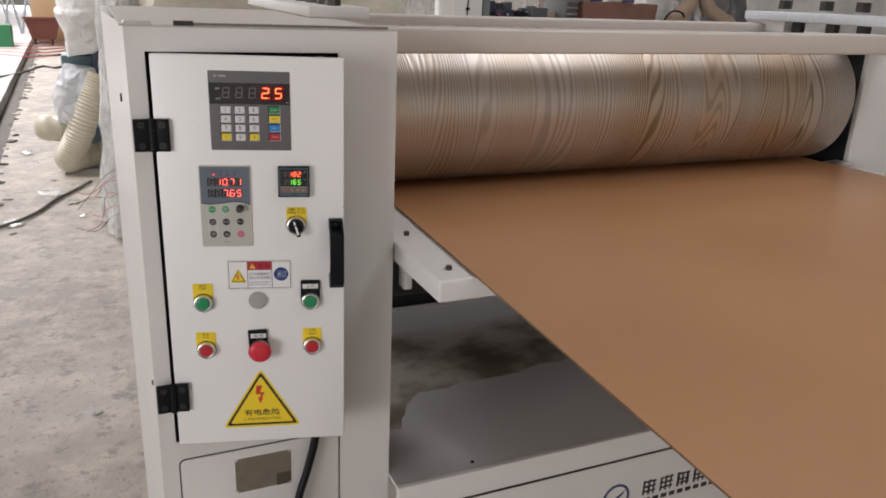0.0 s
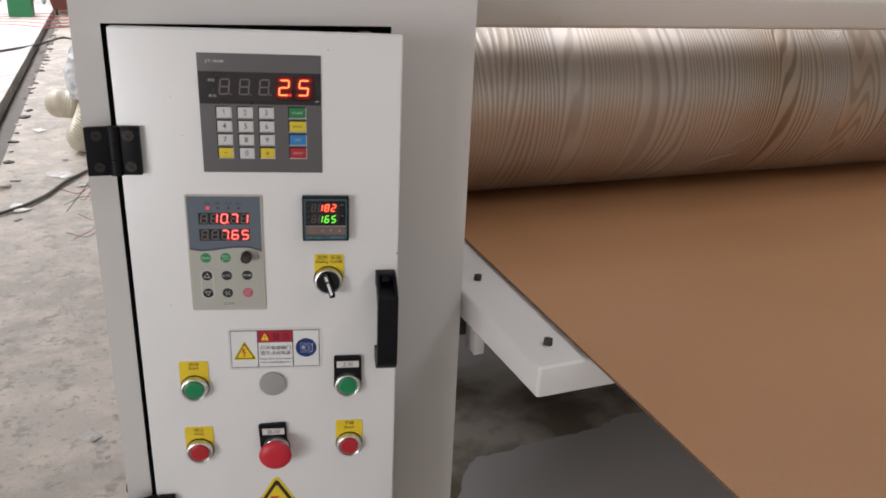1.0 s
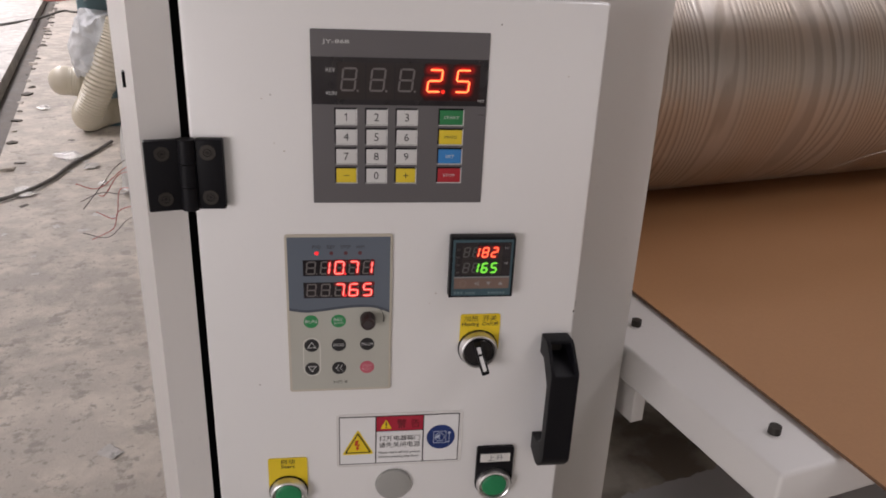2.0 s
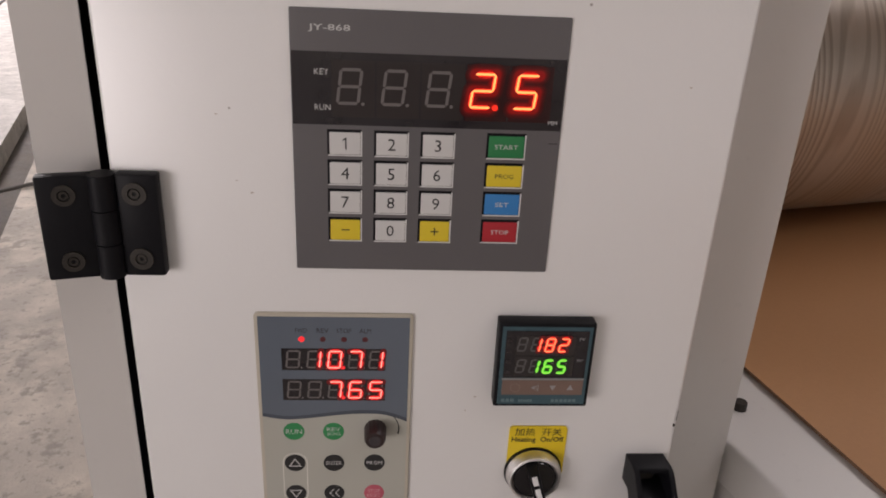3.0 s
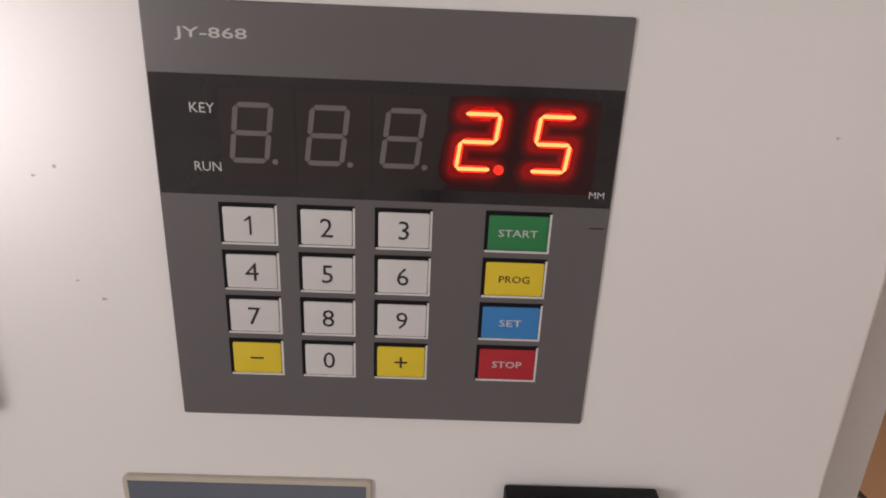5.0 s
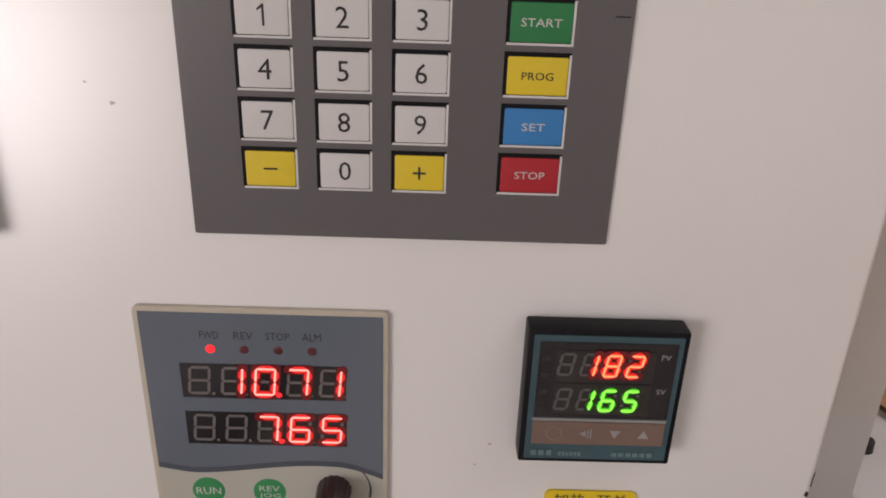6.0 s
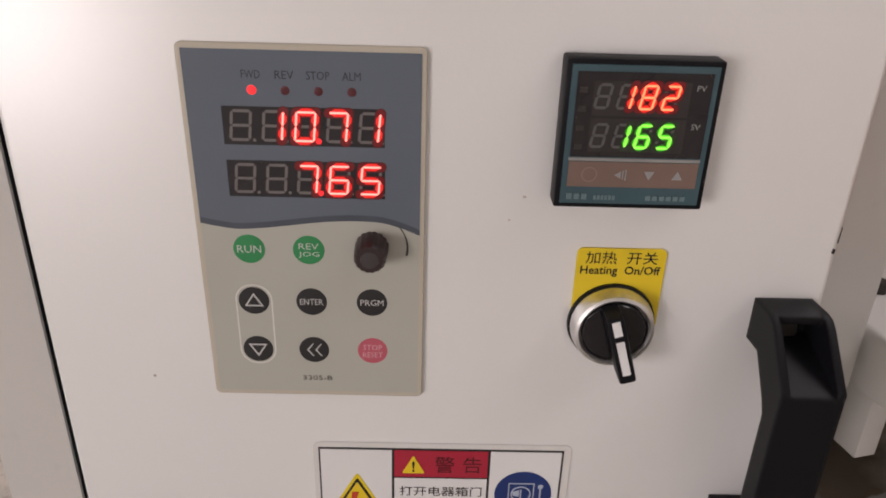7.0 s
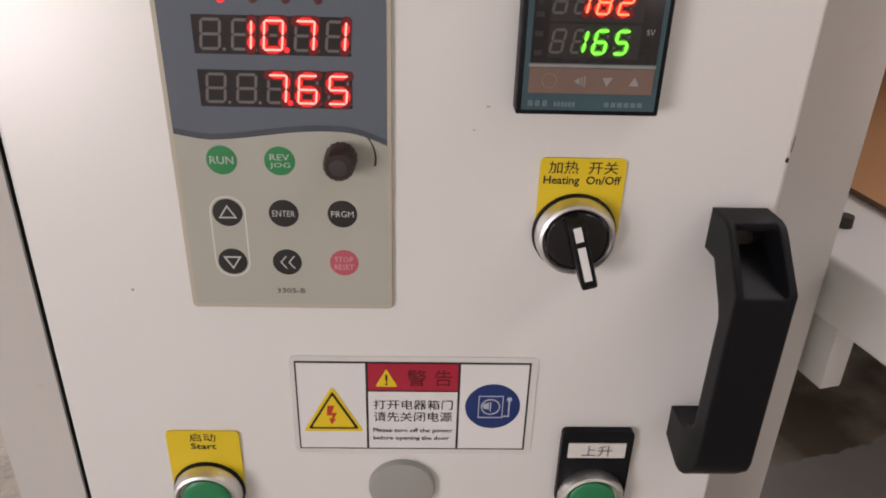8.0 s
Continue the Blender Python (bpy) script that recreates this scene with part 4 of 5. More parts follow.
dial = part("dial", knob, painted("dark_dial", (0.030, 0.017, 0.017), 0.4, 1500.0, 0.0001, amount=0.4, scale=80), drive, "dark ribbed dial")
part("dial_cap", lathe([(0.0010, -0.0125), (0.0030, -0.0123), (0.0032, -0.0116)], kx, kz, 24), plain("dial_cap", (0.05, 0.042, 0.045), 0.35), dial)
arc = bmesh.new()
for i in range(10):
    a0, a1 = radians(45 - i * 6), radians(45 - (i + 1) * 6)
    w0, w1 = 0.0003 + 0.00005 * i, 0.0003 + 0.00005 * (i + 1)
    R0 = 0.0118
    prism([(kx + R0 * math.cos(a0), kz + R0 * math.sin(a0)), (kx + (R0 + w0) * math.cos(a0), kz + (R0 + w0) * math.sin(a0)), (kx + (R0 + w1) * math.cos(a1), kz + (R0 + w1) * math.sin(a1)), (kx + R0 * math.cos(a1), kz + R0 * math.sin(a1))], -0.0070, -0.0067, arc)
part("dial_mark", arc, INK_BLACK, drive)
lettering("lettering", "3305-B", -0.1537, -0.1428, 0.9590, 0.9611, -0.0071, INK_BLACK, drive)

flatten(drive, 0.24, ("dial", "dial_cap"))

# temperature controller
TEAL = plain("teal_print", (0.045, 0.095, 0.115), 0.3)
TEAL_PRINT = plain("print_teal", (0.13, 0.20, 0.22), 0.5)
BROWN = plain("brown_keys", (0.19, 0.125, 0.10), 0.45)
heat = thing("temperature_controller", (-0.0435, 0, 1.035), "black square temperature controller with red and green readouts", "controller", DOOR @ Matrix.Translation((-0.0003, 0, -0.0016)))
part("housing", box(-0.0678, -0.0197, -0.0085, 0.0, 1.0352, 1.0832, 0.0008), BLACK, heat)
part("face", box(-0.0660, -0.0215, -0.0089, -0.0080, 1.0370, 1.0815), TEAL, heat)
part("screen", box(-0.0642, -0.0232, -0.0092, -0.0086, 1.0528, 1.0795), WINDOW, heat)
part("key_strip", box(-0.0642, -0.0232, -0.0092, -0.0086, 1.0428, 1.0512), BROWN, heat)
part("divider", box(-0.0645, -0.0230, -0.0091, -0.0086, 1.0514, 1.0524), plain("divider_grey", (0.28, 0.28, 0.27), 0.4), heat)
for z0 in (1.0660, 1.0545):
    part("readout_bed", box(-0.0590, -0.0295, -0.0094, -0.0090, z0, z0 + 0.0108), plain("readout_bed", (0.035, 0.030, 0.030), 0.25), heat)
readout(heat, ["", "1", "8", "2"], -0.0584, 1.0686, 0.0038, 0.0071, 0.0068, 0.00098, 0.17, WARM_LED, UNLIT_DIM, -0.0097, (), RED_HALO, WARM_CORE, RED_GLOW)
readout(heat, ["", "1", "6", "5"], -0.0584, 1.0563, 0.0038, 0.0071, 0.0068, 0.00098, 0.17, GREEN_LED, UNLIT_DIM, -0.0097, (), GREEN_HALO, GREEN_CORE, GREEN_GLOW)
lettering("lettering", "PV", -0.0278, -0.0250, 1.0742, 1.0760, -0.0094, PRINT_DIM, heat)
lettering("lettering", "SV", -0.0278, -0.0250, 1.0622, 1.0640, -0.0094, PRINT_DIM, heat)
for kx_, s in ((-0.0385, -1), (-0.0295, 1)):
    part("arrow", prism([(kx_ - 0.0017, 1.0470 - 0.0013 * s), (kx_ + 0.0017, 1.0470 - 0.0013 * s), (kx_, 1.0470 + 0.0016 * s)], -0.0094, -0.0091), PRINT_DIM, heat)
side_arrow = prism([(-0.0495, 1.0470), (-0.0475, 1.0482), (-0.0475, 1.0458)], -0.0094, -0.0091)
for k in range(2):
    box(-0.0470 + k * 0.0009, -0.0466 + k * 0.0009, -0.0094, -0.0091, 1.0455 - 0.0003 * k, 1.0485 + 0.0003 * k, into=side_arrow)
part("arrow", side_arrow, PRINT_DIM, heat)
part("set_mark", ring(-0.0575, 1.0470, 0.0022, 0.0025, -0.0094, -0.0091, 24), plain("print_faint", (0.26, 0.19, 0.16), 0.5), heat)
for x0, x1 in ((-0.0640, -0.0568), (-0.0553, -0.0480), (-0.0385, -0.0252)):
    n = 3 if x0 < -0.06 else 6
    for k in range(n):
        a = x0 + (x1 - x0) * k / n
        part("maker_bar", box(a, a + (x1 - x0) / n * 0.7, -0.0093, -0.0088, 1.0384, 1.0404 if x0 < -0.06 else 1.0400), TEAL_PRINT, heat)
for k in range(4):
    part("dark_lamp", box(-0.0632, -0.0608, -0.0094, -0.0091, 1.0552 + k * 0.0060, 1.0568 + k * 0.0060), plain("lamp_dark", (0.035, 0.03, 0.03), 0.3), heat)

# push buttons, selector and emergency stop
CAP_GREEN = painted("cap_green", (0.012, 0.22, 0.085), 0.35, 900.0, 0.00005, amount=0.2, scale=60)
CAP_RED = painted("cap_red", (0.42, 0.018, 0.025), 0.38, 900.0, 0.00005, amount=0.2, scale=60)
STOP_RED = painted("stop_red", (0.55, 0.02, 0.035), 0.42, 900.0, 0.00005, amount=0.2, scale=60)
PAPER = painted("paper_tag", (0.70, 0.69, 0.66), 0.5, 900.0, 0.00005, amount=0.3, scale=80)

PEN_GREY = plain("pen_grey", (0.16, 0.16, 0.18), 0.5)


def legend_plate(parent, cx, cz, top, yellow, lines, lean=0.0):
    shape = rounded(cx - 0.0155, cx + 0.0155, cz - 0.004, top, 0.0022)
    turned = [(cx + (x - cx) * math.cos(lean) - (z - cz) * math.sin(lean), cz + (x - cx) * math.sin(lean) + (z - cz) * math.cos(lean)) for x, z in shape]
    thick = 0.0010 if yellow else 0.0035
    plate_ = part("legend_plate", prism(turned, -thick, -0.0001), YELLOW if yellow else BLACK, parent, "yellow legend plate" if yellow else "black legend holder with a paper tag")
    if not yellow:
        part("paper_tag", box(cx - 0.0125, cx + 0.0125, -0.0040, -0.0034, top - 0.0140, top - 0.0060), PAPER, plate_)
    for words, half, z0, z1 in lines:
        lettering("legend", words, cx - half, cx + half, top - z0, top - z1, -0.0012 if yellow else -0.0043, INK_BLACK if yellow else PEN_GREY, plate_, 0.012 if words.isascii() else 0.0)


def ring_base(parent, cx, cz):
    part("gasket", lathe([(0.0151, -0.0026), (0.0155, -0.0022), (0.0157, -0.0009)], cx, cz, 48), BLACK, parent)
    part("bezel", lathe([(0.0116, -0.0056), (0.0119, -0.0080), (0.0128, -0.0087), (0.0139, -0.0082), (0.0149, -0.0040), (0.0149, -0.0024)], cx, cz, 56), CHROME, parent, "bright metal bezel")
    part("gap", lathe([(0.0114, -0.0050), (0.0117, -0.0048)], cx, cz, 40), BLACK, parent)


for label, cx, cz, top, cap, yellow, lines in (
        ("green start push button with a yellow legend plate", -0.1910, 0.8568, 0.8895, CAP_GREEN, True, (("启动", 0.0056, 0.0054, 0.0010), ("Start", 0.0054, 0.0096, 0.0064))),
        ("green raise push button with a black legend holder", -0.0215, 0.8568, 0.8928, CAP_GREEN, False, (("上升", 0.0066, 0.0130, 0.0070),)),
        ("red stop push button with a yellow legend plate", -0.1908, 0.7740, 0.8048, CAP_RED, True, (("停止", 0.0056, 0.0060, 0.0012), ("Stop", 0.0052, 0.0112, 0.0074))),
        ("red lower push button with a yellow legend plate", -0.0200, 0.7755, 0.8070, CAP_RED, True, (("下降", 0.0056, 0.0060, 0.0012), ("Down", 0.0056, 0.0112, 0.0074)))):
    button = thing("push_button", (cx, 0, cz), label, "push button", DOOR, "push buttons of the door")
    legend_plate(button, cx, cz, top, yellow, lines)
    ring_base(button, cx, cz)
    part("cap", lathe([(0.0075, -0.0080), (0.0096, -0.0078), (0.0104, -0.0072), (0.0106, -0.0046)], cx, cz, 48), cap, button)

selector = thing("selector_switch", (-0.0435, 0, 0.9925), "black heating selector switch with a yellow legend plate", "selector switch", DOOR)
legend_plate(selector, -0.0412, 0.9880, 1.0155, True, (("加热  开关", 0.0125, 0.0058, 0.0010), ("Heating  On/Off", 0.0140, 0.0108, 0.0066)))
ring_base(selector, -0.0421, 0.9864)
part("dial", lathe([(0.0108, -0.0086), (0.0113, -0.0080), (0.0114, -0.0066)], -0.0421, 0.9864, 48), BLACK_GLOSS, selector)
lever = box(-0.0030, 0.0030, -0.0180, -0.0070, -0.0165, 0.0105, 0.0010)
strip = box(-0.0014, 0.0014, -0.0185, -0.0177, -0.0125, 0.0095)
notch = box(-0.0014, 0.0014, -0.0188, -0.0183, 0.0018, 0.0038)
for bm in (lever, strip, notch):
    bmesh.ops.transform(bm, verts=bm.verts, matrix=Matrix.Translation((-0.0421, 0, 0.9872)) @ Matrix.Rotation(radians(-17), 4, "Y"))
bar = part("lever", lever, BLACK, selector)
part("pointer", strip, INK_WHITE, bar, "white pointer strip")
part("notch", notch, BLACK, bar)

estop = thing("emergency_stop", (-0.106, 0, 0.786), "red mushroom emergency stop with a black legend holder", "emergency stop", DOOR)
legend_plate(estop, -0.1070, 0.7780, 0.8070, False, (("急停", 0.0075, 0.0130, 0.0070),), radians(3))
ring_base(estop, -0.1045, 0.7750)
part("mushroom", lathe([(0.0075, -0.0235), (0.0130, -0.0228), (0.0168, -0.0210), (0.0184, -0.0185), (0.0181, -0.0168), (0.0145, -0.0140), (0.0100, -0.0110), (0.0095, -0.0060)], -0.1045, 0.7747, 56), STOP_RED, estop)
single("blanking_plug", lathe([(0.0120, -0.0035), (0.0142, -0.0030), (0.0148, -0.0018), (0.0148, -0.0001)], -0.1058, 0.8590, 48), painted("grey_plug", (0.33, 0.33, 0.31), 0.45, 1500.0, 0.00006, amount=0.2, scale=40),
       "round grey plastic blanking plug in the door", "blanking plug", base=DOOR)

# warning label
BOLT = [(0.10, 1.0), (0.62, 1.0), (0.40, 0.62), (0.80, 0.62), (0.52, 0.30), (0.70, 0.30), (0.36, 0.0), (0.20, 0.34), (0.36, 0.32), (0.46, 0.50), (0.02, 0.50)]


def bolt_sign(x0, x1, z0, z1, y, parent):
    part("lightning_bolt", prism([(x0 + u * (x1 - x0), z0 + w * (z1 - z0)) for u, w in BOLT], y - 0.0002, y), plain("bolt_red", (0.55, 0.05, 0.02), 0.45), parent)


def triangle(cx, z0, half, tall, r, n=5):
    """The outline of an upright triangle with round corners."""
    pts = [Vector((cx - half, z0)), Vector((cx + half, z0)), Vector((cx, z0 + tall))]
    out = []
    for i in range(3):
        p, a, b = pts[i], (pts[i - 1] - pts[i]).normalized(), (pts[(i + 1) % 3] - pts[i]).normalized()
        for k in range(n + 1):
            u = k / n
            q0, q1 = p + a * r, p + b * r
            out.append(tuple((1 - u) ** 2 * q0 + 2 * u * (1 - u) * p + u * u * q1))
    return out


LOWER = DOOR @ Matrix.Translation((-0.0003, 0, -0.0028))
sign = thing("warning_label", (-0.1005, 0, 0.880), "white warning label in three fields stuck on the door", "warning label", LOWER)
part("film", prism(rounded(-0.1515, -0.0495, 0.8805, 0.9315, 0.003), -0.0004, -0.0001), painted("label_film", (0.70, 0.69, 0.675), 0.15, 900.0, 0.00004, amount=0.35, scale=60), sign)
part("border", box(-0.1495, -0.0525, -0.0006, -0.0003, 0.8830, 0.9290), INK_BLACK, sign)
for x0, x1, z0, z1, mat, nm in ((-0.1488, -0.1206, 0.8838, 0.9282, SIGN_WHITE, "field"), (-0.1196, -0.0824, 0.8838, 0.9140, SIGN_WHITE, "field"),
                                (-0.1196, -0.0824, 0.9148, 0.9282, painted("sign_red", (0.42, 0.02, 0.045), 0.3, 900, 0.00003, amount=0.15, scale=40), "red_field"), (-0.0814, -0.0533, 0.8838, 0.9282, SIGN_WHITE, "field")):
    part(nm, box(x0, x1, -0.0008, -0.0005, z0, z1), mat, sign)
part("triangle", prism(triangle(-0.1345, 0.8930, 0.0128, 0.0238, 0.0020), -0.0010, -0.0007), YELLOW, sign)
part("triangle_border", prism(triangle(-0.1345, 0.8945, 0.0107, 0.0197, 0.0012), -0.0012, -0.0009), INK_BLACK, sign)
part("triangle_field", prism(triangle(-0.1345, 0.8956, 0.0090, 0.0166, 0.0008), -0.0014, -0.0011), YELLOW, sign)
bolt_sign(-0.1372, -0.1318, 0.8970, 0.9070, -0.0014, sign)
part("small_triangle", prism(triangle(-0.1120, 0.9168, 0.0046, 0.0090, 0.0010), -0.0010, -0.0007), YELLOW, sign)
lettering("lettering", "!", -0.1125, -0.1115, 0.9176, 0.9232, -0.0012, INK_BLACK, sign, bold=0.02)
lettering("lettering", "警", -0.1035, -0.0957, 0.9172, 0.9255, -0.0010, plain("ink_maroon", (0.10, 0.01, 0.015), 0.5), sign)
lettering("lettering", "告", -0.0922, -0.0848, 0.9172, 0.9255, -0.0010, plain("ink_maroon", (0.10, 0.01, 0.015), 0.5), sign)
lettering("lettering", "打开电器箱门", -0.1175, -0.0843, 0.9050, 0.9100, -0.0010, INK_BLACK, sign)
lettering("lettering", "请先关闭电源", -0.1175, -0.0843, 0.8985, 0.9036, -0.0010, INK_BLACK, sign)
lettering("lettering", "Please turn off the power", -0.1178, -0.0838, 0.8920, 0.8948, -0.0010, INK_BLACK, sign, bold=0.01)
lettering("lettering", "before opening the door", -0.1178, -0.0852, 0.8878, 0.8906, -0.0010, INK_BLACK, sign, bold=0.01)
part("blue_disc", prism(circle(-0.0674, 0.9068, 0.0116, 48), -0.0010, -0.0007), plain("sign_blue", (0.012, 0.035, 0.16), 0.35), sign)
sketch = bmesh.new()
for a in ((-0.0735, -0.0630, 0.9122, 0.9126), (-0.0735, -0.0630, 0.9010, 0.9014), (-0.0735, -0.0731, 0.9010, 0.9126), (-0.0634, -0.0630, 0.9010, 0.9126), (-0.0608, -0.0602, 0.9020, 0.9100), (-0.0630, -0.0602, 0.9016, 0.9022)):
    box(a[0], a[1], -0.0013, -0.0009, a[2], a[3], into=sketch)
ring(-0.0683, 0.9068, 0.0036, 0.0041, -0.0013, -0.0009, 24, sketch)
box(-0.0686, -0.0681, -0.0013, -0.0009, 0.9045, 0.9092, into=sketch)
prism([(-0.0718, 0.9078), (-0.0690, 0.9090), (-0.0690, 0.9055), (-0.0715, 0.9060)], -0.0012, -0.0009, sketch)
prism(circle(-0.0605, 0.9108, 0.0011, 14), -0.0013, -0.0009, sketch)
part("pictogram", sketch, plain("pictogram_pale", (0.45, 0.50, 0.60), 0.5), sign)

# danger triangle
danger = thing("danger_sign", (-0.1085, 0, 0.633), "yellow triangular electric danger sticker with a black border", "warning sign", DOOR @ Matrix.Translation((0.0023, 0, -0.0090)))
part("sticker", prism(triangle(-0.1085, 0.6335, 0.0655, 0.1105, 0.010), -0.0005, -0.0001), YELLOW, danger)
part("border", prism(triangle(-0.1085, 0.6375, 0.0598, 0.1005, 0.006), -0.0008, -0.0004), INK_BLACK, danger)
part("field", prism(triangle(-0.1085, 0.6415, 0.0528, 0.0888, 0.004), -0.0011, -0.0007), YELLOW, danger)
bolt_sign(-0.1180, -0.0990, 0.6790, 0.7130, -0.0011, danger)
lettering("lettering", "有电危险", -0.1375, -0.0785, 0.6560, 0.6680, -0.0013, INK_BLACK, danger, bold=0.012)
lettering("lettering", "DANGER!ELECTRIC", -0.1380, -0.0770, 0.6470, 0.6515, -0.0013, INK_BLACK, danger)

# ---- things along the aisle ----
rnd = random.Random(11)


def crumpled(points_fn, nu, nv, amount, scale, seed):
    """A closed lump or sheet from a function of u and v, pushed about by noise."""
    bm = bmesh.new()
    grid = []
    for j in range(nv + 1):
        row = []
        for i in range(nu):
            p = Vector(points_fn(i / nu, j / nv))
            d = noise.noise_vector(p * scale + Vector((seed, seed, 0)))
            d2 = noise.noise_vector(p * scale * 3.1 + Vector((0, seed, seed)))
            row.append(bm.verts.new(p + amount * d + amount * 0.45 * d2))
        grid.append(row)
    for a, c in zip(grid, grid[1:]):
        for i in range(nu):
            bm.faces.new((a[i], a[(i + 1) % nu], c[(i + 1) % nu], c[i]))
    bm.faces.new(grid[0][::-1])
    bm.faces.new(grid[-1])
    bmesh.ops.recalc_face_normals(bm, faces=bm.faces)
    return bm


def bag(cx, cy, z0, z1, rx, ry):
    def at(u, v):
        a = 2 * math.pi * u
        k = 0.25 + 0.75 * math.sin(math.pi * min(1.0, 0.12 + v * 0.86)) ** 0.5
        return (cx + rx * k * math.cos(a), cy + ry * k * math.sin(a), z0 + (z1 - z0) * v)
    return at


HERE = plot(-0.137, 5.553, -0.45, 6.0, 0.90)
collector = thing("dust_collector", (-0.42, 6.1, 0), "dust collector wrapped in crumpled white plastic on a blue-grey stand", "dust collector")
part("stand", box(-0.66, -0.30, 5.95, 6.35, 0.0, 1.0, 0.02), painted("stand_teal", (0.10, 0.17, 0.19), 0.5, 300, 0.0003, amount=0.4), collector)
part("motor", box(-0.42, -0.20, 5.80, 6.2, 0.78, 1.25, 0.03), painted("motor_navy", (0.025, 0.035, 0.07), 0.5, 300, 0.0003), collector)
part("wrapping", crumpled(bag(-0.40, 6.0, 1.0, 1.95, 0.26, 0.30), 64, 40, 0.07, 4.0, 3.0), FILM_WHITE, collector, "crumpled milky plastic wrapping")
part("lower_wrapping", crumpled(bag(-0.52, 5.85, 0.42, 0.92, 0.22, 0.2), 48, 26, 0.06, 6.0, 8.0), FILM, collector, "crumpled clear plastic film")
HOSE = painted("hose_cream", (0.62, 0.57, 0.46), 0.35, 500, 0.0003, amount=0.25)
coil = curve_points([(-0.36, 5.75, 0.85), (-0.46, 5.72, 0.62), (-0.60, 5.74, 0.30), (-0.68, 5.8, 0.13), (-0.58, 5.95, 0.12), (-0.42, 6.0, 0.14), (-0.28, 5.95, 0.2)], 130)
single("flexible_hose", tube(coil, 0.115, 20, 0.010), HOSE, "cream corrugated flexible suction hose lying on the floor", "hose")
coil = curve_points([(-0.82, 5.93, 0.385), (-0.72, 5.93, 0.37), (-0.60, 5.97, 0.34), (-0.48, 6.06, 0.34)], 44)
end = tube(coil, 0.112, 24, 0.004)
bmesh.ops.create_uvsphere(end, u_segments=20, v_segments=12, radius=0.114, matrix=Matrix.Translation((-0.82, 5.93, 0.385)))
single("flexible_hose", end, HOSE, "cream corrugated suction hose with a rounded closed end", "hose")


HERE = plot(0.040, 3.80, -0.16, 3.4, 0.98)


def drape(u, v):
    a = 2 * math.pi * u
    z = 0.03 + 1.36 * v
    r = 1.0 + 0.12 * math.sin(5 * a + 3 * v) + 0.06 * math.sin(11 * a)
    return (-0.160 + 0.150 * r * math.cos(a) * (1.05 - 0.50 * v), 3.4 + 0.35 * r * math.sin(a), z)


single("plastic_cover", crumpled(drape, 72, 46, 0.03, 5.0, 5.0), film_plastic("drape_film", (0.80, 0.80, 0.79), 0.45), "milky plastic cover draped over equipment to the floor", "plastic cover")
HERE = Matrix()
wire_rnd = random.Random(5)
for i in range(7):
    w0 = 0.95 - 0.02 * i
    keys = [(-0.031, 1.19 - 0.01 * i, w0), (-0.07 - wire_rnd.uniform(0, 0.02), 1.24, w0 - wire_rnd.uniform(0.01, 0.05)), (-0.10 - wire_rnd.uniform(0, 0.03), 1.27, w0 - wire_rnd.uniform(0.04, 0.1)), (-0.13 - wire_rnd.uniform(0, 0.05), 1.29, w0 - wire_rnd.uniform(0.06, 0.16))]
    single("thin_wire", tube(curve_points(keys, 20), 0.0011, 5), plain("wire_red" if i % 3 else "wire_dark", (0.35, 0.06, 0.05) if i % 3 else (0.08, 0.06, 0.06), 0.5), "thin red wire hanging loose at the side of the machine", "wire", "loose wires")
HERE = plot(-0.421, 4.499, -0.70, 4.75, 0.93)
CABLE = plain("floor_cable", (0.085, 0.078, 0.07), 0.6)
for keys, r in (([(-1.25, 3.95, 0.016), (-0.98, 4.15, 0.016), (-0.81, 4.42, 0.016), (-0.70, 4.75, 0.016), (-0.56, 5.05, 0.016), (-0.46, 5.28, 0.02)], 0.012),
                ([(-2.2, 12.2, 0.01), (-1.86, 12.4, 0.05), (-1.55, 13.4, 0.016), (-1.25, 14.6, 0.016), (-1.0, 14.4, 0.016), (-0.75, 15.5, 0.016)], 0.02),
                ([(-1.6, 16.5, 0.016), (-1.1, 17.0, 0.016), (-0.6, 17.4, 0.016)], 0.02),
                ([(-2.6, 11.0, 0.045), (-2.75, 14.0, 0.045), (-2.9, 18.0, 0.045), (-3.4, 23.0, 0.045)], 0.016)):
    single("floor_cable", tube(curve_points(keys, 50), r, 8), CABLE, "grimy dark electric cable lying on the concrete floor", "cable")
HERE = plot(-1.037, 18.71, -3.0, 28.0, 0.63)
for k in range(5):
    single("floor_cable", tube(curve_points([(-6.0, 22.0 + k * 1.3, 0.045), (-4.6, 23.5 + k, 0.045), (-3.2, 22.6 + k * 1.4, 0.045), (-2.2, 24.4 + k, 0.03)], 40), 0.02, 6), plain("red_hose", (0.42, 0.10, 0.08), 0.6), "thin red air hose on the floor", "hose")

crate_red = painted("rust_red", (0.16, 0.05, 0.035), 0.6, 200, 0.001, amount=0.5, scale=3)
HERE = plot(-1.10, 18.71, -3.0, 28.0, 0.42)
cart = thing("scrap_cart", (-3.0, 28.0, 0.03), "rust-red steel scrap cart standing in the aisle", "cart")
hull = bmesh.new()
vsl = [[hull.verts.new((-3.0 + sx * 0.85 * k, 28.0 + sy * 0.7 * k, z)) for sx, sy in ((-1, -1), (1, -1), (1, 1), (-1, 1))] for z, k in ((0.30, 0.66), (1.40, 1.0))]
hull.faces.new(vsl[0][::-1])
for i in range(4):
    hull.faces.new((vsl[0][i], vsl[0][(i + 1) % 4], vsl[1][(i + 1) % 4], vsl[1][i]))
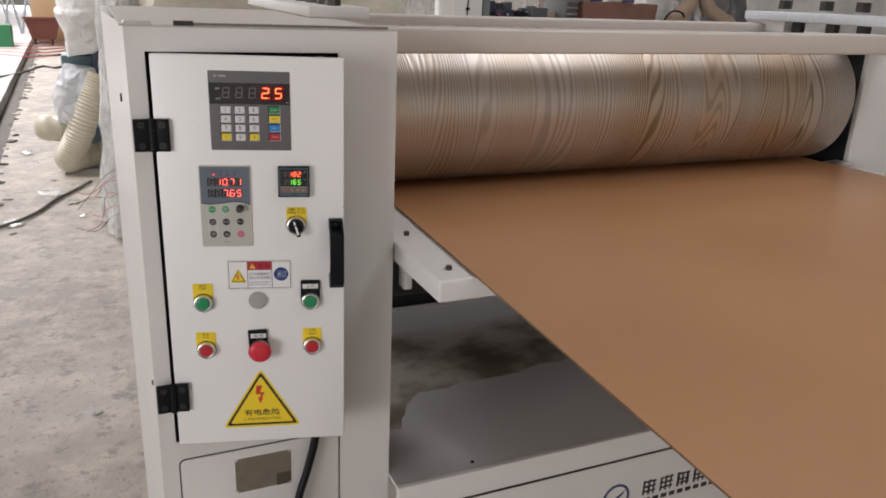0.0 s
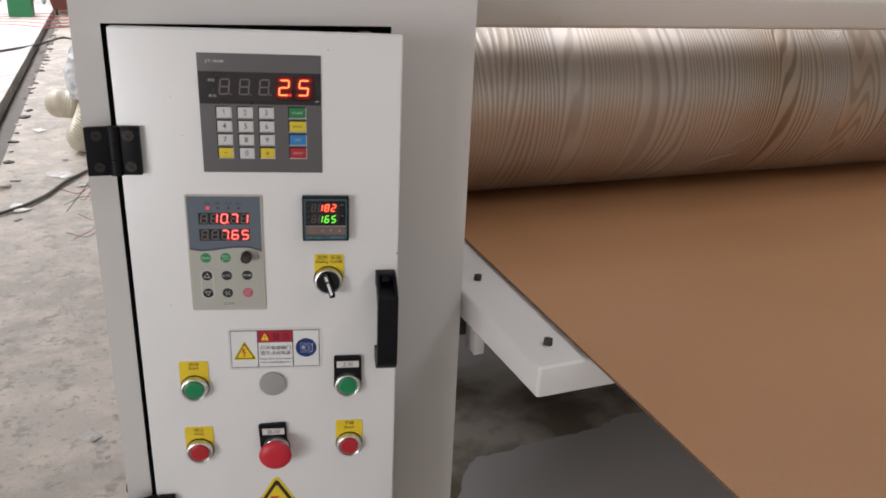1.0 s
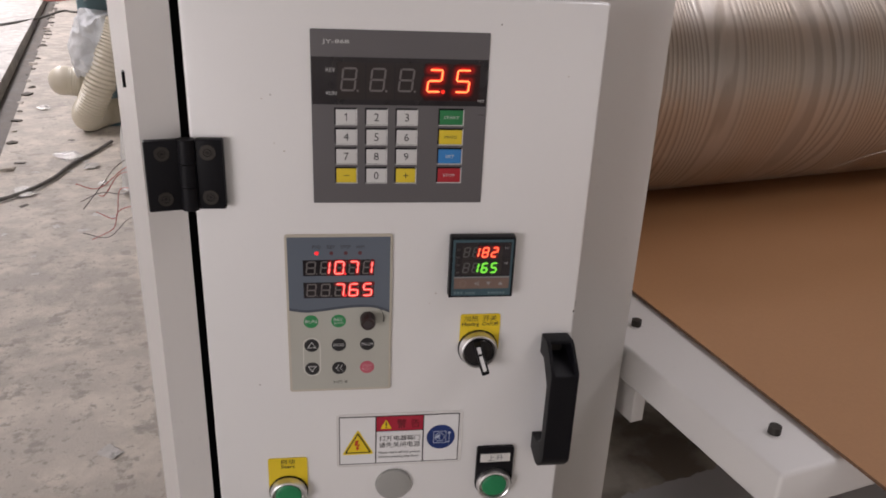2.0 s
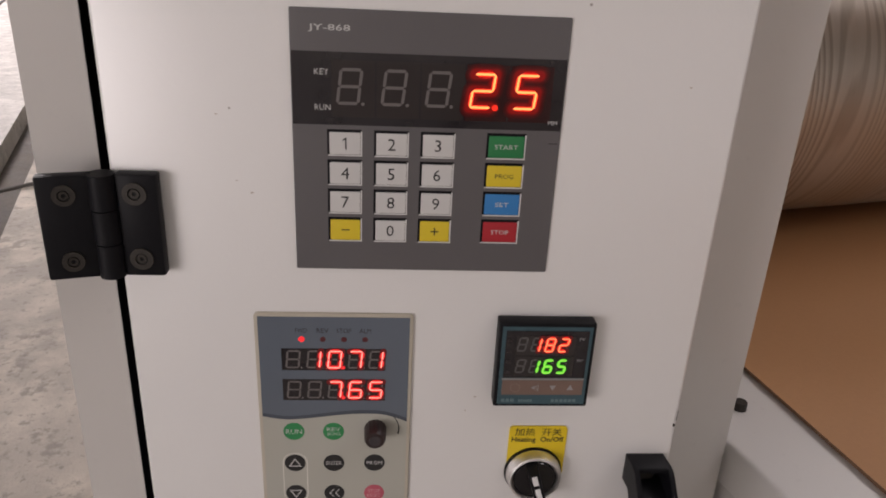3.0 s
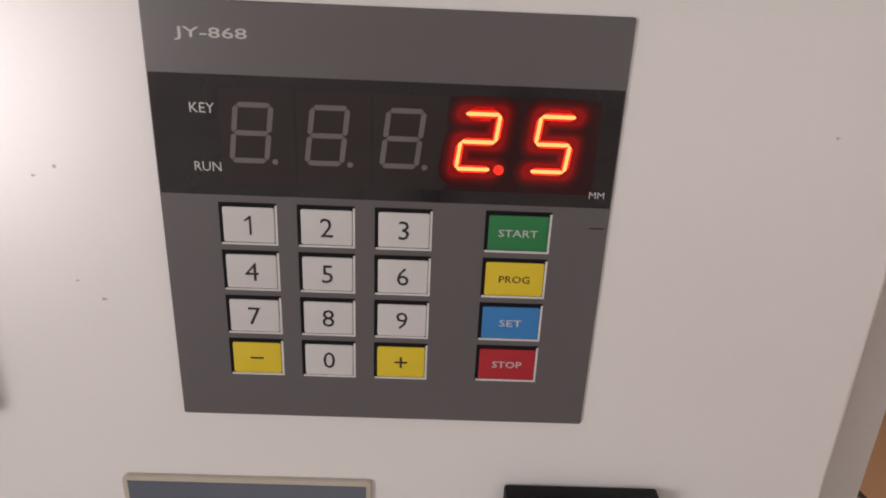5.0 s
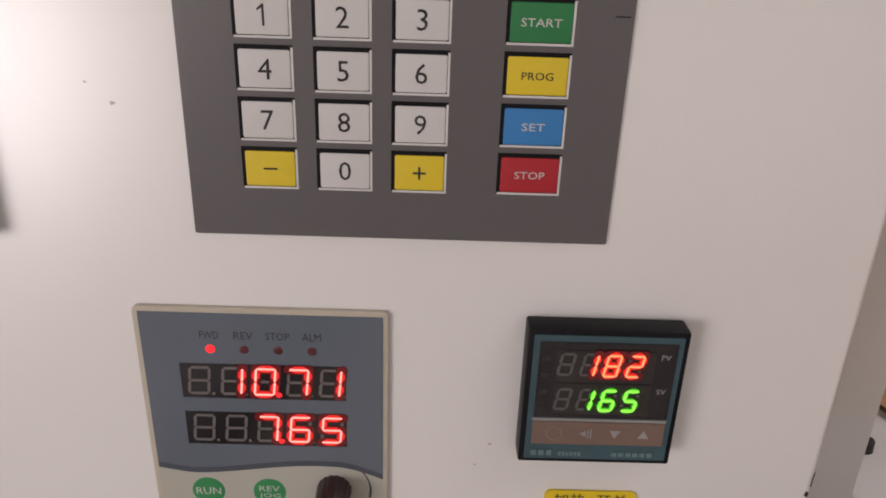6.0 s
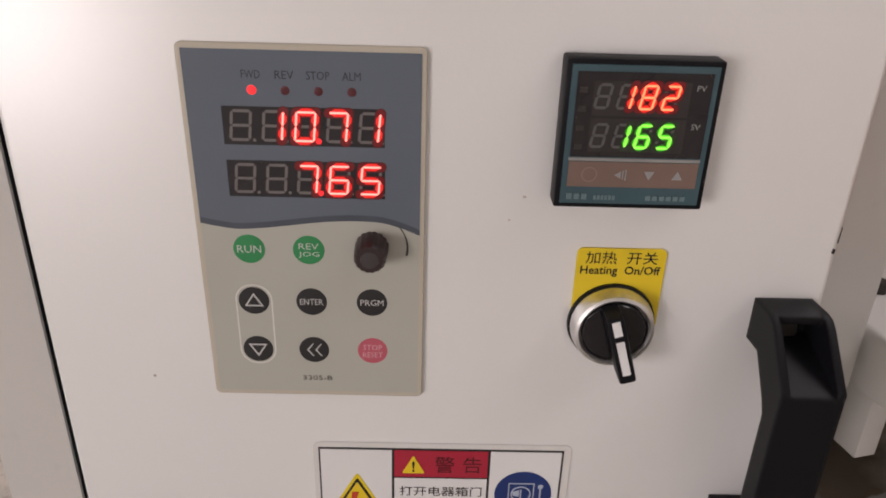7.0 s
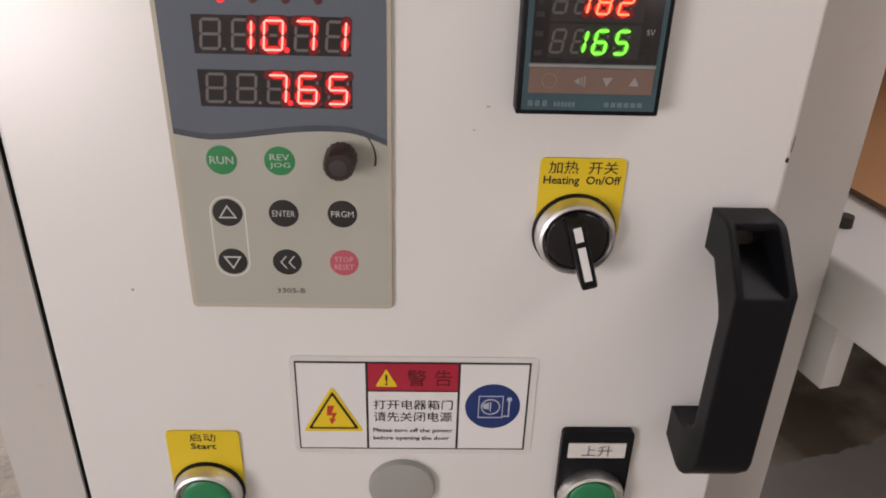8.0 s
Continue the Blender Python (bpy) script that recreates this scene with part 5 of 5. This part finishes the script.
part("hopper", hull, crate_red, cart)
part("rim", box(-3.9, -2.1, 27.2, 27.3, 1.36, 1.46), crate_red, cart)
for wx in (-3.4, -2.6):
    part("wheel", prism_x(circle(27.5, 0.18, 0.15, 20), wx - 0.04, wx + 0.04), BLACK, cart)
HERE = plot(-1.037, 18.71, -3.0, 28.0, 0.63)
single("cardboard_box", box(-3.5, -2.5, 29.2, 30.0, 0.03, 2.2, 0.02), painted("card_brown", (0.42, 0.27, 0.15), 0.8, 200, 0.001), "tall brown cardboard box", "box")
single("green_bin", prism(rounded(-4.7, -4.0, 0.03, 0.75, 0.05), 26.2, 27.0), painted("bin_green", (0.02, 0.16, 0.06), 0.5), "green plastic bin beside the aisle", "bin")
single("red_bin", box(-6.3, -5.5, 23.2, 24.2, 0.03, 0.75, 0.03), crate_red, "rust-red steel bin beside the aisle", "bin")
for k in range(7):
    x = -6.1 + k * 0.55
    post = thing("trestle", (x, 33.0 + k % 3, 0.03), "grey steel trestle leaning at the end of the aisle", "trestle", group="trestles")
    for s in (-1, 1):
        part("leg", tube([(x + 0.3 * s, 33.0 + k % 3, 0.03), (x, 33.0 + k % 3, 1.6 + 0.2 * (k % 2))], 0.05, 6), plain("trestle_grey", (0.3, 0.31, 0.33), 0.5), post)
single("wrapped_stack", crumpled(bag(-1.2, 34.0, 0.0, 2.4, 0.9, 0.8), 40, 24, 0.12, 2.0, 1.0), FILM_WHITE, "stack of goods wrapped in milky plastic", "wrapped stack")
single("blue_drum", prism(rounded(-1.02, -0.58, 0.0, 1.7, 0.05), 17.0, 17.5), painted("drum_blue", (0.02, 0.16, 0.55), 0.4), "bright blue plastic drum behind the wrapped collector", "drum")

HERE = Matrix()
for k in range(46):
    x, y = rnd.uniform(-1.4, 0.1), rnd.uniform(1.0, 7.5)
    if x < trench_x(y) + 0.1:
        continue
    s = rnd.uniform(0.008, 0.03)
    scrap = box(-s, s, -s * rnd.uniform(0.3, 0.9), s * 0.6, 0.0005, s * rnd.uniform(0.05, 0.3), 0.001, 1)
    for v in scrap.verts:
        v.co += Vector((rnd.uniform(-1, 1), rnd.uniform(-1, 1), 0)) * s * 0.3
    bmesh.ops.transform(scrap, verts=scrap.verts, matrix=Matrix.Translation((x, y, 0)) @ Matrix.Rotation(rnd.uniform(0, 6.28), 4, "Z"))
    single("debris_chip", scrap, CONCRETE_PALE if rnd.random() < 0.7 else TRENCH, "small broken chip lying on the concrete floor", "debris", "floor debris")
HERE = plot(-0.421, 4.499, -0.70, 4.75, 0.93)
SCRAP_FILM = film_plastic("scrap_film", (0.62, 0.60, 0.56), 0.5)
for x, y, r in ((-0.95, 4.22, 0.07), (-0.72, 5.0, 0.09), (-0.60, 4.7, 0.05), (-1.0, 6.6, 0.06), (-0.5, 4.3, 0.03)):
    flake = crumpled(lambda u, v: (x + r * (1.001 - v) * math.cos(6.283 * u) * (1 + 0.5 * math.sin(9 * u + x * 20)), y + 1.3 * r * (1.001 - v) * math.sin(6.283 * u), 0.010 + 0.012 * v), 18, 5, 0.016, 14.0, x * 7)
    single("film_scrap", flake, SCRAP_FILM, "scrap of clear plastic film on the floor", "plastic scrap", "film scraps")
HERE = Matrix()
lump = random.Random(2)
for k in range(40):
    y = 4.5 + k * 0.33
    x = trench_x(y) + lump.uniform(-0.03, 0.06)
    s = lump.uniform(0.015, 0.05)
    bm = bmesh.new()
    bmesh.ops.create_icosphere(bm, subdivisions=2, radius=s)
    for v in bm.verts:
        v.co += noise.noise_vector(v.co * 25 + Vector((k, 0, 0))) * s * 0.7
        v.co.z *= 0.35
    bmesh.ops.translate(bm, verts=bm.verts, vec=(x, y, 0.004))
    single("rubble", bm, TRENCH if k % 3 else CONCRETE, "crumb of rubble at the edge of the floor trench", "rubble", "trench rubble", smooth=0)

# ---- goods and machines behind the embossing machine ----
HERE = Matrix.Translation((0.226, 0, 0)) @ Matrix.Diagonal((0.962, 1, 0.913, 1))
pale = film_plastic("curtain_film", (0.66, 0.62, 0.50), 0.98)
dusky = film_plastic("dusky_film", (0.22, 0.21, 0.21), 0.98)
for x0, x1, y, z1, nm, mat, lab in ((0.0, 2.2, 4.9, 2.6, "wrapped_machine", pale, "tall machine wrapped in yellowish plastic film"),
                                    (4.30, 4.62, 4.5, 2.2, "wrapped_machine", FILM_WHITE, "narrow upright machine wrapped in white film"),
                                    (5.25, 5.55, 4.5, 1.75, "wrapped_machine", dusky, "low machine wrapped in dark dusty film"),
                                    (5.75, 8.7, 5.0, 2.8, "wrapped_machine", FILM_WHITE, "tall machine wrapped in bright white film")):
    def wrap(u, v, x0=x0, x1=x1, y=y, z1=z1):
        a = 2 * math.pi * u
        c, s = math.cos(a), math.sin(a)
        k = 1 / max(abs(c), abs(s)) ** 0.8
        pleat = 0.03 * math.sin(9.0 * (x0 + x1) * c + 3.0 * v)
        return ((x0 + x1) / 2 + (x1 - x0) / 2 * c * k * 0.95, y + 0.4 + (0.4 + pleat) * s * k, z1 * v)
    single(nm, crumpled(wrap, 120, 36, 0.05, 4.5, x0), mat, lab, "wrapped machine", "wrapped machines")
cabinet_far = thing("electric_cabinet", (2.44, 4.5, 0), "narrow white electric cabinet with a loose black wire", "cabinet")
part("body", box(2.31, 2.56, 4.32, 4.7, 0, 1.60, 0.01), WHITE, cabinet_far)
part("wire", tube(curve_points([(2.40, 4.313, 1.30), (2.42, 4.312, 1.42), (2.425, 4.31, 1.50), (2.43, 4.31, 1.60)], 16), 0.004, 6), BLACK, cabinet_far)
part("wire_clip", box(2.412, 2.440, 4.300, 4.322, 1.485, 1.505, 0.003), BLACK, cabinet_far)
single("steel_post", box(2.585, 2.645, 4.35, 4.41, 0, 3.2, 0.004), painted("post_green", (0.16, 0.19, 0.18), 0.5, 300, 0.0005), "grey-green square steel post", "post")
navy = painted("machine_navy", (0.035, 0.04, 0.06), 0.4, 300, 0.0005)
motor = thing("dark_machine", (2.9, 4.5, 0), "dark blue-grey workshop machine with motors on top", "machine")
part("body", box(2.66, 3.15, 4.30, 4.9, 0, 1.42, 0.02), navy, motor)
clutter = random.Random(21)
for k in range(6):
    mx, mz = 2.70 + k * 0.078, 1.42
    r = clutter.uniform(0.030, 0.055)
    housing = prism_x(circle(4.36 + clutter.uniform(0, 0.12), mz + r * 0.9, r, 20), mx - 0.045, mx + 0.045)
    part("motor", housing, navy if k % 3 else BLACK, motor)
    part("motor_plate", box(mx - 0.03, mx + 0.03, 4.42, 4.50, mz, mz + clutter.uniform(0.07, 0.19), 0.006), GUNMETAL if k % 2 else navy, motor)
    part("bolt", prism(circle(mx + clutter.uniform(-0.02, 0.02), mz + 0.03 + clutter.uniform(0, 0.05), 0.008, 8), 4.285, 4.30), CHROME if k % 2 else plain("tag_red", (0.5, 0.05, 0.04), 0.4), motor)
part("switch_box", box(3.00, 3.14, 4.27, 4.36, 1.40, 1.525, 0.008), painted("switch_slate", (0.07, 0.075, 0.085), 0.45, 300, 0.0004), motor)
rack = thing("louvred_cabinet", (3.42, 4.5, 0), "dark grey cabinet with louvred vent slots", "cabinet")
part("body", box(3.36, 3.48, 4.34, 4.7, 0, 1.75, 0.008), painted("rack_grey", (0.10, 0.095, 0.09), 0.5, 300, 0.0005), rack)
for k in range(6):
    part("louvre", box(3.37, 3.47, 4.318, 4.342, 1.36 + k * 0.055, 1.375 + k * 0.055, 0.003), painted("louvre_grey", (0.22, 0.21, 0.20), 0.45, 300, 0.0005), rack)
single("wooden_beam", box(3.15, 3.36, 4.50, 4.6, 0, 1.495, 0.01), painted("beam_tan", (0.40, 0.32, 0.23), 0.6, 200, 0.001), "tan wooden board leaning behind the machine", "board")
shiny = painted("bale_brown", (0.20, 0.095, 0.07), 0.16, 40, 0.006, amount=0.4, scale=8, coat=0.6)
single("wrapped_bale", crumpled(lambda u, v: (3.885 + 0.385 * math.cos(6.2832 * u) / max(abs(math.cos(6.2832 * u)), abs(math.sin(6.2832 * u))), 4.66 + 0.36 * math.sin(6.2832 * u) / max(abs(math.cos(6.2832 * u)), abs(math.sin(6.2832 * u))), 1.59 * v), 96, 40, 0.012, 7.0, 2.0), shiny, "reddish-brown bale of panels wrapped in shiny film", "bale")
for k in range(4):
    bx = 3.62 + k * 0.17
    single("wrapped_roll", prism_x(circle(4.50 + 0.05 * (k % 2), 1.618, 0.026, 16), bx - 0.07, bx + 0.07), plain("roll_blue" if k % 2 else "roll_white", (0.12, 0.12, 0.22) if k % 2 else (0.75, 0.74, 0.72), 0.3), "small wrapped roll lying on the bale", "roll", "rolls on the bale")
duct = painted("duct_tan", (0.36, 0.27, 0.20), 0.5, 300, 0.0005, amount=0.3)
for keys in ([(4.42, 4.3, 0.0), (4.44, 4.3, 1.3), (4.56, 4.32, 1.50), (4.74, 4.4, 1.72), (4.78, 4.5, 2.4)], [(5.22, 4.35, 0.0), (5.20, 4.35, 1.30), (5.06, 4.36, 1.48), (4.90, 4.4, 1.66), (4.86, 4.5, 2.4)]):
    single("suction_duct", tube(curve_points(keys, 40), 0.072, 16, 0.004), duct, "tan corrugated suction duct bending upwards", "duct", "suction ducts")
single("pipe_hood", tube(curve_points([(4.72, 4.45, 0.0), (4.72, 4.45, 1.48), (4.80, 4.45, 1.57), (4.88, 4.45, 1.48), (4.88, 4.45, 0.0)], 40), 0.035, 12), painted("hood_grey", (0.55, 0.53, 0.50), 0.4, 300, 0.0004), "pale bent pipe standing between two ducts", "pipe")
single("black_hose", tube(curve_points([(4.27, 4.2, 1.30), (4.29, 4.2, 1.46), (4.36, 4.2, 1.535), (4.46, 4.2, 1.53), (4.50, 4.2, 1.49)], 24), 0.009, 8), BLACK, "thin black hose bent over", "hose")
